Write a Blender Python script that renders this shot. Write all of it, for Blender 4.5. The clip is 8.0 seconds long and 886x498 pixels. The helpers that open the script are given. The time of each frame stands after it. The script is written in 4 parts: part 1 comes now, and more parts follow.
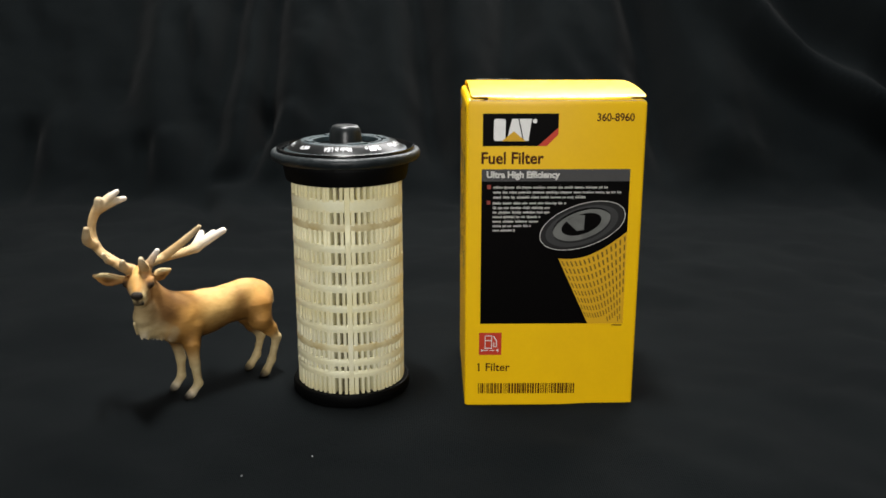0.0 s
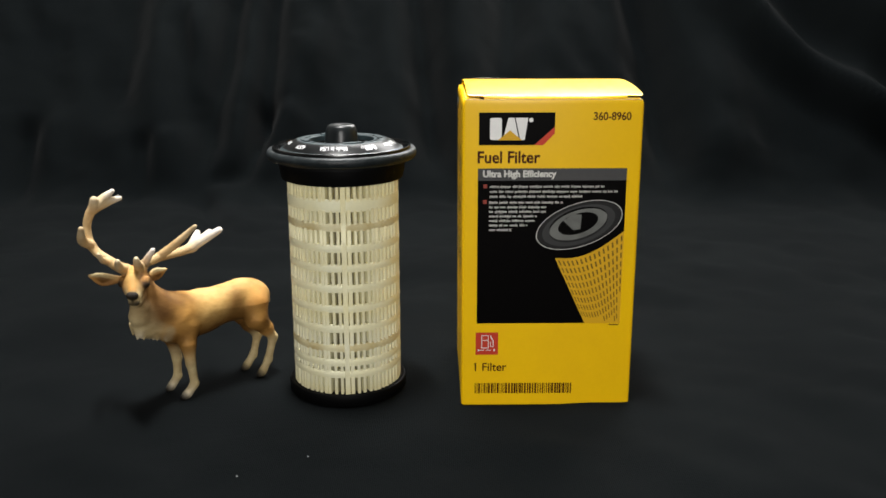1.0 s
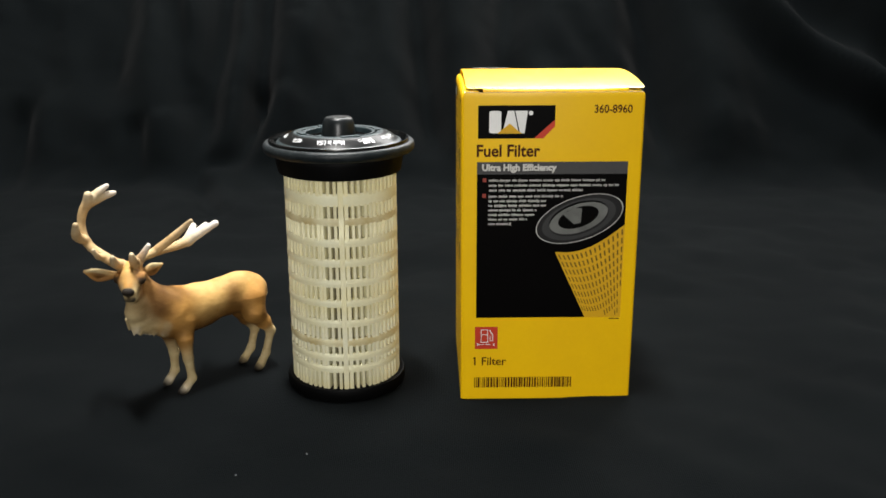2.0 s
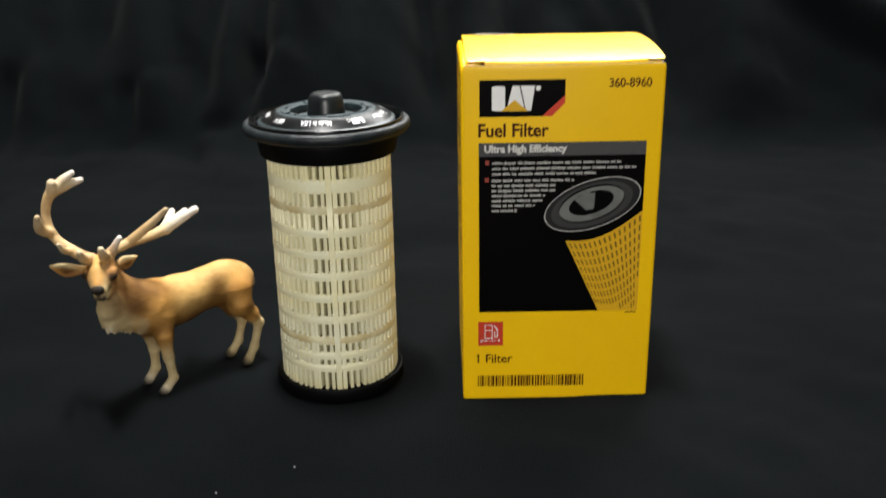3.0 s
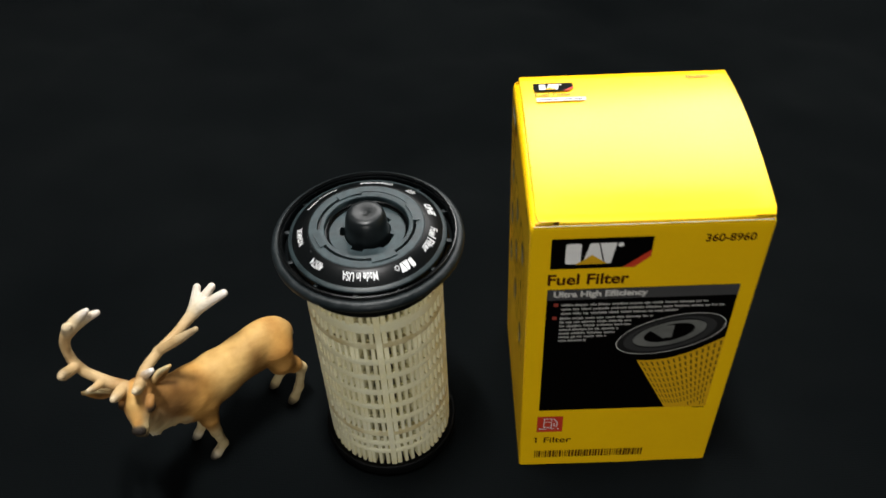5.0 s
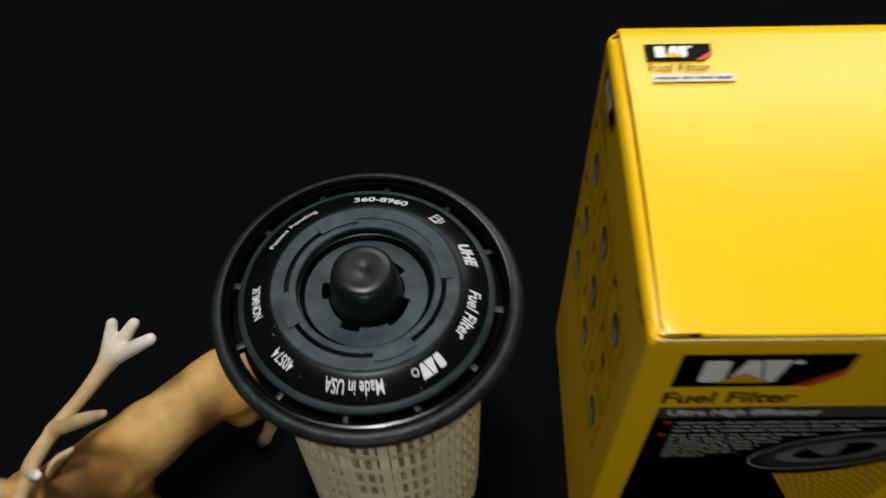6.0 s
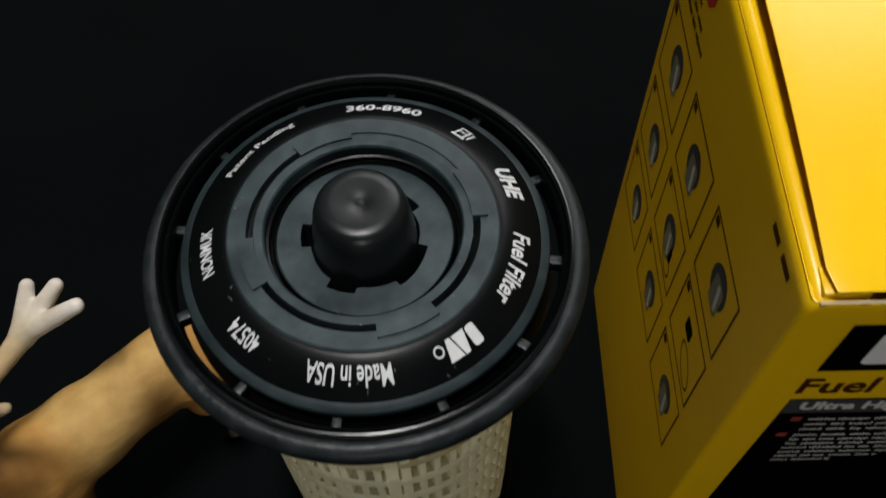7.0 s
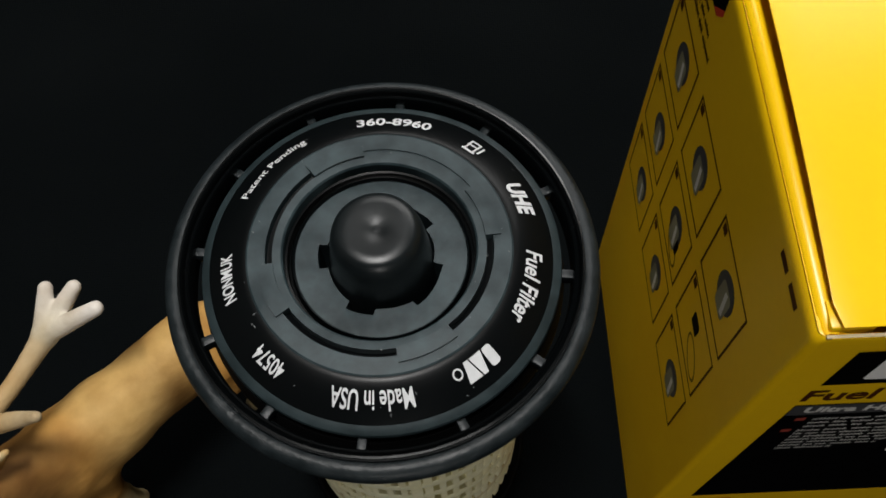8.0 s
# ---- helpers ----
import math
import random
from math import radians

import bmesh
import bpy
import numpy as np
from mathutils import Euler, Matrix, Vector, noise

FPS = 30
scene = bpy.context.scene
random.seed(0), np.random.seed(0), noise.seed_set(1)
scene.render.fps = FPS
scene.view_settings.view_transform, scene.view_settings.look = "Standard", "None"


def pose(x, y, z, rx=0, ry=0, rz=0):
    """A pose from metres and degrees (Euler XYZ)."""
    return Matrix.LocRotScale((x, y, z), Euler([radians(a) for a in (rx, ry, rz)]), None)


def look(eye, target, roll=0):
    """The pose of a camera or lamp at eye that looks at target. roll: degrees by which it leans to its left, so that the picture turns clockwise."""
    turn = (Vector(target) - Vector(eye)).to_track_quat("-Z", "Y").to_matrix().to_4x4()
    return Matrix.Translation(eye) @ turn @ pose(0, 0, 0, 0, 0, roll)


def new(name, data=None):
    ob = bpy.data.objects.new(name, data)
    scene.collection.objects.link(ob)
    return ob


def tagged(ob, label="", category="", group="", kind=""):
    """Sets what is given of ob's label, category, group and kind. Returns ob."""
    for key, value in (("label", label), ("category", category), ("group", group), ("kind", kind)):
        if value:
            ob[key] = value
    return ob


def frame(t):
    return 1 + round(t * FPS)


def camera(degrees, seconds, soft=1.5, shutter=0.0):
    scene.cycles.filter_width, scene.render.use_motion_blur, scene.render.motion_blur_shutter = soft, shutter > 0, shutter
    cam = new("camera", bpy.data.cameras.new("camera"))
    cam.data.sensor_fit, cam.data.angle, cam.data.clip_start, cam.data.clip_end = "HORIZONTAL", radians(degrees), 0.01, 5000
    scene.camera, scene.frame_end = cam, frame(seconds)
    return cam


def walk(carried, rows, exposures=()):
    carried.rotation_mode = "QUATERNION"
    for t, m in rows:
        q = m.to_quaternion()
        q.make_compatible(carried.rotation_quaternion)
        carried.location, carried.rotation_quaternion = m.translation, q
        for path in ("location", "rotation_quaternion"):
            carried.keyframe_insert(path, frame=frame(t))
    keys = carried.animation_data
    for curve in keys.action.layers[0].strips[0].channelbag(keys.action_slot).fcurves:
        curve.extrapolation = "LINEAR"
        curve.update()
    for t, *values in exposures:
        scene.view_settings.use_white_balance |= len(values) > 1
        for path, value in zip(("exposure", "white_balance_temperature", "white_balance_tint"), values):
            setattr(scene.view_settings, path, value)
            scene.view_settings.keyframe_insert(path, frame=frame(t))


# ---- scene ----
cam = camera(51.35, 8.0, soft=1.6, shutter=0.6)
PATH = [
    (0, (-0.00406, -0.00422, 0.22328), (0.00139, 0.47945, 0.09664), -0.01),
    (0.5, (-0.00432, -0.00416, 0.22070), (0.00245, 0.47973, 0.09499), 0.01),
    (1, (-0.00128, -0.00273, 0.22282), (0.00348, 0.48089, 0.09597), -0.08),
    (1.5, (-0.00208, -0.00264, 0.22313), (0.00459, 0.48079, 0.09568), -0.00),
    (1.7, (-0.00248, -0.00148, 0.22882), (0.00470, 0.48022, 0.09497), -0.13),
    (2.8, (0.00240, 0.04385, 0.23413), (0.00405, 0.52137, 0.08591), -0.72),
    (3, (0.00520, 0.05528, 0.23890), (0.00446, 0.52655, 0.07187), -0.97),
    (3.2, (-0.00183, 0.06543, 0.26099), (-0.00335, 0.52749, 0.06996), -1.35),
    (3.5, (-0.00303, 0.08240, 0.28400), (-0.01083, 0.54006, 0.08279), -1.53),
    (3.8, (-0.00530, 0.10890, 0.32032), (-0.01074, 0.54857, 0.08229), -1.74),
    (4, (0.00132, 0.12877, 0.34790), (-0.00698, 0.56468, 0.10313), -2.07),
    (4.2, (-0.00152, 0.14860, 0.37274), (-0.00688, 0.56849, 0.10133), -2.57),
    (5.3, (-0.01700, 0.27592, 0.43312), (-0.02447, 0.60004, 0.05248), -2.91),
    (5.5, (-0.01697, 0.31209, 0.41015), (-0.02731, 0.61428, 0.01193), -2.42),
    (5.7, (-0.02144, 0.35460, 0.39230), (-0.02806, 0.63047, -0.02465), -2.58),
    (6, (-0.02924, 0.39455, 0.36108), (-0.03668, 0.66742, -0.05783), -1.95),
    (6.2, (-0.03569, 0.40733, 0.33849), (-0.04144, 0.68248, -0.07896), -1.52),
    (6.5, (-0.03881, 0.41998, 0.30636), (-0.04392, 0.68799, -0.11571), -1.62),
    (7, (-0.03797, 0.42976, 0.29459), (-0.04116, 0.68509, -0.13529), -1.67),
    (7.5, (-0.04223, 0.44877, 0.31038), (-0.04425, 0.68121, -0.13230), -2.54),
    (7.9, (-0.04099, 0.44508, 0.30757), (-0.04329, 0.66197, -0.14291), -3.09),
    (8, (-0.04089, 0.44478, 0.30734), (-0.04321, 0.66041, -0.14377), -3.13),
]
walk(cam, [(t, look(eye, target, roll)) for t, eye, target, roll in PATH],
     exposures=((0.0, 0.17), (3.0, 0.14), (3.5, 0.12), (4.2, -0.15), (5.3, -1.06), (5.5, -1.36), (6.0, -1.52), (6.5, -1.72), (7.0, -1.64), (7.5, -1.52), (8.0, -1.48)))

# ---------------------------------------------------------------- light
world = bpy.data.worlds.new("room_air")
scene.world = world
world.use_nodes = True
world.node_tree.nodes["Background"].inputs["Color"].default_value = (1.0, 0.93, 0.85, 1)
world.node_tree.nodes["Background"].inputs["Strength"].default_value = 0.02


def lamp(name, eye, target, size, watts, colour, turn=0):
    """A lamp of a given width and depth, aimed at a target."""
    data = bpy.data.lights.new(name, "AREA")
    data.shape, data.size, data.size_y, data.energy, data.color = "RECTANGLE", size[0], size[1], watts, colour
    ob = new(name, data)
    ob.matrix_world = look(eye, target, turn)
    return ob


# the tube lamp under the ceiling, the room light behind the camera, and an unseen lamp added before the plain wall
# behind the cloth, mirrored in the carton
lamp("ceiling_tube", (-0.15, 0.46, 2.25), (-0.02, 0.52, 0.0), (0.50, 0.12), 124, (1.0, 0.985, 0.96))
lamp("front_light", (0.02, -1.42, 0.55), (0.00, 0.60, 0.16), (0.40, 0.34), 18.5, (1.0, 0.975, 0.94))
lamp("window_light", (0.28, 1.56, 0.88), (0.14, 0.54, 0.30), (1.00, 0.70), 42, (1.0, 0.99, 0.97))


# ---------------------------------------------------------------- materials
def surface(name, colour, rough=0.5, vary=0.25, grain=400.0, cloud=25.0, bump=0.1, depth=0.0004,
            spec=0.5, sheen=0.0, second=None, rough_vary=0.1, coat=0.0, island=0.0, attribute="",
            stretch=(1, 1, 1)):
    """A Principled surface with stains at one scale, grain at another, and fine relief."""
    m = bpy.data.materials.new(name)
    m.use_nodes = True
    nt = m.node_tree
    b = nt.nodes["Principled BSDF"]
    link, node = nt.links.new, nt.nodes.new
    at = node("ShaderNodeTexCoord")
    mp = node("ShaderNodeMapping")
    mp.inputs["Scale"].default_value = stretch
    link(at.outputs["Object"], mp.inputs["Vector"])
    big, fine = node("ShaderNodeTexNoise"), node("ShaderNodeTexNoise")
    for n, s, d in ((big, cloud, 4.0), (fine, grain, 3.0)):
        n.inputs["Scale"].default_value, n.inputs["Detail"].default_value = s, d
        link(mp.outputs["Vector"], n.inputs["Vector"])
    second = second or tuple(c * (1 - vary) for c in colour)
    mix = node("ShaderNodeMix")
    mix.data_type = "RGBA"
    ramp = node("ShaderNodeMapRange")
    ramp.inputs["From Min"].default_value, ramp.inputs["From Max"].default_value = 0.35, 0.7
    link(big.outputs["Fac"], ramp.inputs["Value"])
    link(ramp.outputs["Result"], mix.inputs["Factor"])
    mix.inputs["A"].default_value, mix.inputs["B"].default_value = (*colour, 1), (*second, 1)
    if attribute:
        a = node("ShaderNodeAttribute")
        a.attribute_name = attribute
        tint = node("ShaderNodeMix")
        tint.data_type, tint.blend_type = "RGBA", "MULTIPLY"
        tint.inputs["Factor"].default_value = 1.0
        link(a.outputs["Color"], tint.inputs["A"])
        link(mix.outputs["Result"], tint.inputs["B"])
        mix = tint
    speck = node("ShaderNodeMix")
    speck.data_type, speck.blend_type = "RGBA", "MULTIPLY"
    speck.inputs["Factor"].default_value = 1.0
    grey = node("ShaderNodeMapRange")
    grey.inputs["To Min"].default_value, grey.inputs["To Max"].default_value = 1 - vary * 0.7, 1 + vary * 0.4
    link(fine.outputs["Fac"], grey.inputs["Value"])
    link(mix.outputs["Result"], speck.inputs["A"])
    link(grey.outputs["Result"], speck.inputs["B"])
    last = speck
    if island:
        info = node("ShaderNodeObjectInfo")
        rnd = node("ShaderNodeMapRange")
        rnd.inputs["To Min"].default_value, rnd.inputs["To Max"].default_value = 1 - island, 1 + island * 0.4
        link(info.outputs["Random"], rnd.inputs["Value"])
        each = node("ShaderNodeMix")
        each.data_type, each.blend_type = "RGBA", "MULTIPLY"
        each.inputs["Factor"].default_value = 1.0
        link(last.outputs["Result"], each.inputs["A"])
        link(rnd.outputs["Result"], each.inputs["B"])
        last = each
    link(last.outputs["Result"], b.inputs["Base Color"])
    rr = node("ShaderNodeMapRange")
    rr.inputs["To Min"].default_value = max(0.03, rough - rough_vary)
    rr.inputs["To Max"].default_value = min(1.0, rough + rough_vary)
    link(big.outputs["Fac"], rr.inputs["Value"])
    link(rr.outputs["Result"], b.inputs["Roughness"])
    b.inputs["Specular IOR Level"].default_value = spec
    b.inputs["Sheen Weight"].default_value = sheen
    b.inputs["Sheen Roughness"].default_value = 0.5
    b.inputs["Coat Weight"].default_value = coat
    b.inputs["Coat Roughness"].default_value = 0.25
    if bump:
        bp = node("ShaderNodeBump")
        bp.inputs["Strength"].default_value, bp.inputs["Distance"].default_value = bump, depth
        link(fine.outputs["Fac"], bp.inputs["Height"])
        link(bp.outputs["Normal"], b.inputs["Normal"])
    return m


def cloth_surface(name):
    """Black cotton: a fine weave, random darker mottling and lint-coloured fuzz."""
    m = surface(name, (0.0026, 0.0034, 0.0037), rough=0.95, vary=0.40, grain=900, cloud=6, bump=0.35, depth=0.0006,
                spec=0.02, sheen=0.01, rough_vary=0.03, second=(0.0014, 0.0020, 0.0023))
    nt = m.node_tree
    at = nt.nodes["Texture Coordinate"]
    waves = []
    for axis in ("X", "Y"):
        w = nt.nodes.new("ShaderNodeTexWave")
        w.bands_direction = axis
        w.inputs["Scale"].default_value, w.inputs["Distortion"].default_value = 320, 1.5
        nt.links.new(at.outputs["Object"], w.inputs["Vector"])
        waves.append(w)
    both = nt.nodes.new("ShaderNodeMath")
    nt.links.new(waves[0].outputs["Fac"], both.inputs[0])
    nt.links.new(waves[1].outputs["Fac"], both.inputs[1])
    first = nt.nodes["Bump"]
    second = nt.nodes.new("ShaderNodeBump")
    second.inputs["Strength"].default_value, second.inputs["Distance"].default_value = 0.25, 0.0003
    nt.links.new(both.outputs[0], second.inputs["Height"])
    nt.links.new(first.outputs["Normal"], second.inputs["Normal"])
    nt.links.new(second.outputs["Normal"], nt.nodes["Principled BSDF"].inputs["Normal"])
    return m


CLOTH = cloth_surface("black_cotton")
# for unseen walls: a dull grey that sets how much light they bounce
PLASTER = surface("room_plaster", (0.15, 0.139, 0.125), rough=0.9, vary=0.1, grain=60, cloud=2, bump=0.1, depth=0.002)
CARD = surface("yellow_card", (0.86, 0.523, 0.003), rough=0.31, vary=0.05, grain=500, cloud=22, bump=0.05, depth=0.0002,
               spec=0.32, second=(0.82, 0.486, 0.003), rough_vary=0.06, coat=0.06)
CARD_EDGE = surface("raw_card", (0.46, 0.36, 0.20), rough=0.8, vary=0.2, grain=900, cloud=80)
INK_BLACK = surface("black_ink", (0.0014, 0.0011, 0.0011), rough=0.42, vary=0.2, grain=500, cloud=30, bump=0.03, depth=0.0001, spec=0.04)
INK_BROWN = surface("dark_brown_ink", (0.070, 0.018, 0.003), rough=0.45, vary=0.2, grain=500, cloud=40, bump=0.0, spec=0.1)
INK_WHITE = surface("white_ink", (0.80, 0.80, 0.78), rough=0.45, vary=0.08, grain=500, cloud=40, bump=0.0, spec=0.25)
INK_PALE = surface("pale_grey_ink", (0.62, 0.61, 0.57), rough=0.45, vary=0.12, grain=500, cloud=40, bump=0.0, spec=0.25)
INK_RED = surface("red_ink", (0.55, 0.045, 0.018), rough=0.45, vary=0.1, grain=500, cloud=40, bump=0.0, spec=0.25)
INK_DULL_RED = surface("dull_red_ink", (0.28, 0.045, 0.03), rough=0.45, vary=0.1, grain=500, cloud=40, bump=0.0, spec=0.25)
INK_GREY = surface("grey_ink", (0.055, 0.055, 0.055), rough=0.45, vary=0.15, grain=500, cloud=40, bump=0.0, spec=0.25)
INK_MID = surface("mid_grey_ink", (0.25, 0.24, 0.15), rough=0.45, vary=0.35, grain=120, cloud=60, bump=0.0, spec=0.25)
INK_RING = surface("printed_mid_grey", (0.150, 0.155, 0.145), rough=0.45, vary=0.35, grain=160, cloud=90, bump=0.0, spec=0.2)
INK_DARK = surface("dark_grey_ink", (0.036, 0.037, 0.037), rough=0.45, vary=0.3, grain=120, cloud=60, bump=0.0, spec=0.25)
INK_DEEP = surface("deep_grey_ink", (0.012, 0.012, 0.012), rough=0.45, vary=0.3, grain=120, cloud=60, bump=0.0, spec=0.2)
INK_YELLOW = surface("yellow_ink", (0.66, 0.37, 0.008), rough=0.45, vary=0.08, grain=400, cloud=40, bump=0.0, spec=0.25)
INK_OLIVE = surface("olive_ink", (0.20, 0.115, 0.004), rough=0.45, vary=0.25, grain=300, cloud=60, bump=0.0, spec=0.25)
RUBBER = surface("black_rubber", (0.0060, 0.0092, 0.0105), rough=0.46, vary=0.5, grain=600, cloud=220, bump=0.5, depth=0.0004,
                 second=(0.0130, 0.0180, 0.0200), rough_vary=0.2, spec=0.3)
LID_BLACK = surface("gloss_black_plastic", (0.0018, 0.0025, 0.0028), rough=0.34, vary=0.2, grain=350, cloud=70, bump=0.06,
                    depth=0.0002, rough_vary=0.08, spec=0.13)
LID_GREY = surface("worn_dark_plastic", (0.0150, 0.0255, 0.0290), rough=0.42, vary=0.6, grain=520, cloud=160, bump=0.25,
                   depth=0.0002, second=(0.0340, 0.0530, 0.0590), rough_vary=0.2, spec=0.32)
LID_WORN = surface("scuffed_dark_plastic", (0.0115, 0.0185, 0.0205), rough=0.42, vary=0.5, grain=520, cloud=160, bump=0.2,
                   depth=0.0002, second=(0.0210, 0.0330, 0.0365), rough_vary=0.16, spec=0.32)
LIP_BLACK = surface("moulded_black_plastic", (0.0016, 0.0022, 0.0025), rough=0.24, vary=0.25, grain=420, cloud=120, bump=0.06, depth=0.0002, spec=0.45)
KNOB_BLACK = surface("satin_black_plastic", (0.0036, 0.0052, 0.0058), rough=0.34, vary=0.3, grain=420, cloud=110, bump=0.15, depth=0.0002,
                     second=(0.0070, 0.0098, 0.0108), rough_vary=0.1, spec=0.32)
CAP_BLACK = surface("matt_black_plastic", (0.0020, 0.0021, 0.0022), rough=0.55, vary=0.3, grain=300, cloud=60, bump=0.1, spec=0.06)
MEDIA = surface("cream_filter_media", (0.92, 0.895, 0.65), rough=0.75, vary=0.18, grain=700, cloud=45, bump=0.2, depth=0.0003,
                second=(0.84, 0.77, 0.43), island=0.10, spec=0.3)
CAGE = surface("cream_plastic", (0.90, 0.88, 0.62), rough=0.5, vary=0.12, grain=400, cloud=40, bump=0.1, depth=0.0002,
               second=(0.84, 0.785, 0.47), island=0.05)
CAGE_WORN = surface("stained_cream_plastic", (0.80, 0.75, 0.48), rough=0.5, vary=0.2, grain=400, cloud=75, bump=0.1, depth=0.0002,
                    second=(0.52, 0.40, 0.15), island=0.05)
CORE = surface("pleat_shade_brown", (0.13, 0.105, 0.06), rough=0.8, vary=0.3)
LID_PRINT = surface("white_print", (0.60, 0.61, 0.62), rough=0.5, vary=0.12, grain=900, cloud=300, bump=0.0)
FUR = surface("painted_toy", (1.0, 1.0, 1.0), rough=0.64, vary=0.24, grain=520, cloud=170, bump=0.45, depth=0.0005,
              second=(0.74, 0.68, 0.60), attribute="paint", rough_vary=0.1, spec=0.18, stretch=(0.55, 0.55, 1.0))
DUST = surface("pale_dust", (0.16, 0.17, 0.17), rough=0.9, vary=0.2)
LINT = surface("white_lint", (0.75, 0.75, 0.75), rough=0.9, vary=0.1)


# ---------------------------------------------------------------- mesh helpers
def finish(bm, name, smooth=None):
    bmesh.ops.recalc_face_normals(bm, faces=bm.faces)
    me = bpy.data.meshes.new(name)
    bm.to_mesh(me)
    bm.free()
    if smooth is not None:
        me.polygons.foreach_set("use_smooth", [True] * len(me.polygons))
        me.set_sharp_from_angle(angle=radians(smooth))
    return me


def thing(name, at, label, category, group="", kind="", turn=(0, 0, 0)):
    ob = new(name)
    ob.matrix_world = pose(*at, *turn)
    ob.empty_display_size = 0.02
    return tagged(ob, label, category, group, kind)


def part(name, mesh, material, parent, label=""):
    """One mesh object under a thing or a part; its mesh is laid out about the thing's own base."""
    ob = new(name, mesh)
    if material is not None and not mesh.materials:
        mesh.materials.append(material)
    ob.parent = parent
    return tagged(ob, label)


def from_lists(name, verts, faces, smooth=None):
    me = bpy.data.meshes.new(name)
    me.from_pydata([tuple(v) for v in verts], [], faces)
    me.update()
    if smooth is not None:
        me.polygons.foreach_set("use_smooth", [True] * len(me.polygons))
        me.set_sharp_from_angle(angle=radians(smooth))
    return me


def lathe(name, outline, seg=96, smooth=35, close=True):
    """A closed outline of (radius, height), turned round z."""
    verts, faces, n = [], [], len(outline)
    for k in range(seg):
        c, s = math.cos(2 * math.pi * k / seg), math.sin(2 * math.pi * k / seg)
        verts += [(r * c, r * s, z) for r, z in outline]
    for k in range(seg):
        a, b = k * n, (k + 1) % seg * n
        for i in range(n if close else n - 1):
            j = (i + 1) % n
            faces.append((a + i, b + i, b + j, a + j))
    bm = bmesh.new()
    me = from_lists(name, verts, faces)
    bm.from_mesh(me)
    bpy.data.meshes.remove(me)
    bmesh.ops.remove_doubles(bm, verts=bm.verts, dist=1e-6)
    bmesh.ops.dissolve_degenerate(bm, edges=bm.edges, dist=1e-7)
    return finish(bm, name, smooth)


def block(name, lo, hi, bevel=0.0, smooth=40):
    bm = bmesh.new()
    bmesh.ops.create_cube(bm, size=1.0)
    for v in bm.verts:
        v.co = Vector([(a + b) / 2 + c * (b - a) for a, b, c in zip(lo, hi, v.co)])
    if bevel:
        bmesh.ops.bevel(bm, geom=bm.edges, offset=bevel, segments=2, affect="EDGES", profile=0.5)
    return finish(bm, name, smooth)


def arc_block(name, r0, r1, z0, z1, a0, a1, steps=12):
    """A curved bar between two radii, two heights and two angles in degrees."""
    verts, faces = [], []
    for k in range(steps + 1):
        a = radians(a0 + (a1 - a0) * k / steps)
        verts += [(r * math.cos(a), r * math.sin(a), z) for r, z in ((r0, z0), (r1, z0), (r1, z1), (r0, z1))]
    for k in range(steps):
        for i in range(4):
            j = (i + 1) % 4
            faces.append((4 * k + i, 4 * k + j, 4 * k + 4 + j, 4 * k + 4 + i))
    faces += [(3, 2, 1, 0), tuple(4 * steps + i for i in range(4))]
    return from_lists(name, verts, faces, 40)


def ink(name, polys, place, lift, material, parent, label=""):
    """Flat print: polygons of (u, v), laid on a surface by place(u, v, lift)."""
    verts, faces = [], []
    for poly in polys:
        faces.append(tuple(range(len(verts), len(verts) + len(poly))))
        verts += [place(u, v, lift) for u, v in poly]
    return part(name, from_lists(name, verts, faces), material, parent, label)


def rect(u0, v0, u1, v1):
    return [(u0, v0), (u1, v0), (u1, v1), (u0, v1)]


def rounded(u0, v0, u1, v1, r, steps=4):
    out = []
    for cu, cv, a in ((u1 - r, v1 - r, 0), (u0 + r, v1 - r, 90), (u0 + r, v0 + r, 180), (u1 - r, v0 + r, 270)):
        out += [(cu + r * math.cos(radians(a + 90 * k / steps)), cv + r * math.sin(radians(a + 90 * k / steps)))
                for k in range(steps + 1)]
    return out


def ellipse(cu, cv, a, b, tilt, start=0, stop=360, steps=48):
    out = []
    for k in range(steps + (0 if stop - start == 360 else 1)):
        t = radians(start + (stop - start) * k / steps)
        x, y = a * math.cos(t), b * math.sin(t)
        out.append((cu + x * math.cos(tilt) - y * math.sin(tilt), cv + x * math.sin(tilt) + y * math.cos(tilt)))
    return out


def ring_quads(cu, cv, outer, inner, tilt, steps=48):
    a, b = ellipse(cu, cv, *outer, tilt, steps=steps), ellipse(cu, cv, *inner, tilt, steps=steps)
    return [[a[k], a[(k + 1) % steps], b[(k + 1) % steps], b[k]] for k in range(steps)]


LETTERS = {}


def letters(body, bold=0.0, shear=0.0):
    """The outline of a word in the built-in font, scaled to a unit square: points, faces."""
    if (body, bold, shear) not in LETTERS:
        curve = bpy.data.curves.new("word", "FONT")
        curve.body, curve.size, curve.offset, curve.shear, curve.resolution_u = body, 1.0, bold, shear, 4
        ob = new("word", curve)
        bpy.context.view_layer.update()
        me = ob.evaluated_get(bpy.context.evaluated_depsgraph_get()).to_mesh()
        pts = np.array([v.co[:2] for v in me.vertices])
        faces = [tuple(p.vertices) for p in me.polygons]
        lo, hi = pts.min(0), pts.max(0)
        LETTERS[body, bold, shear] = ((pts - lo) / (hi - lo), faces)
        bpy.data.objects.remove(ob)
        bpy.data.curves.remove(curve)
    return LETTERS[body, bold, shear]


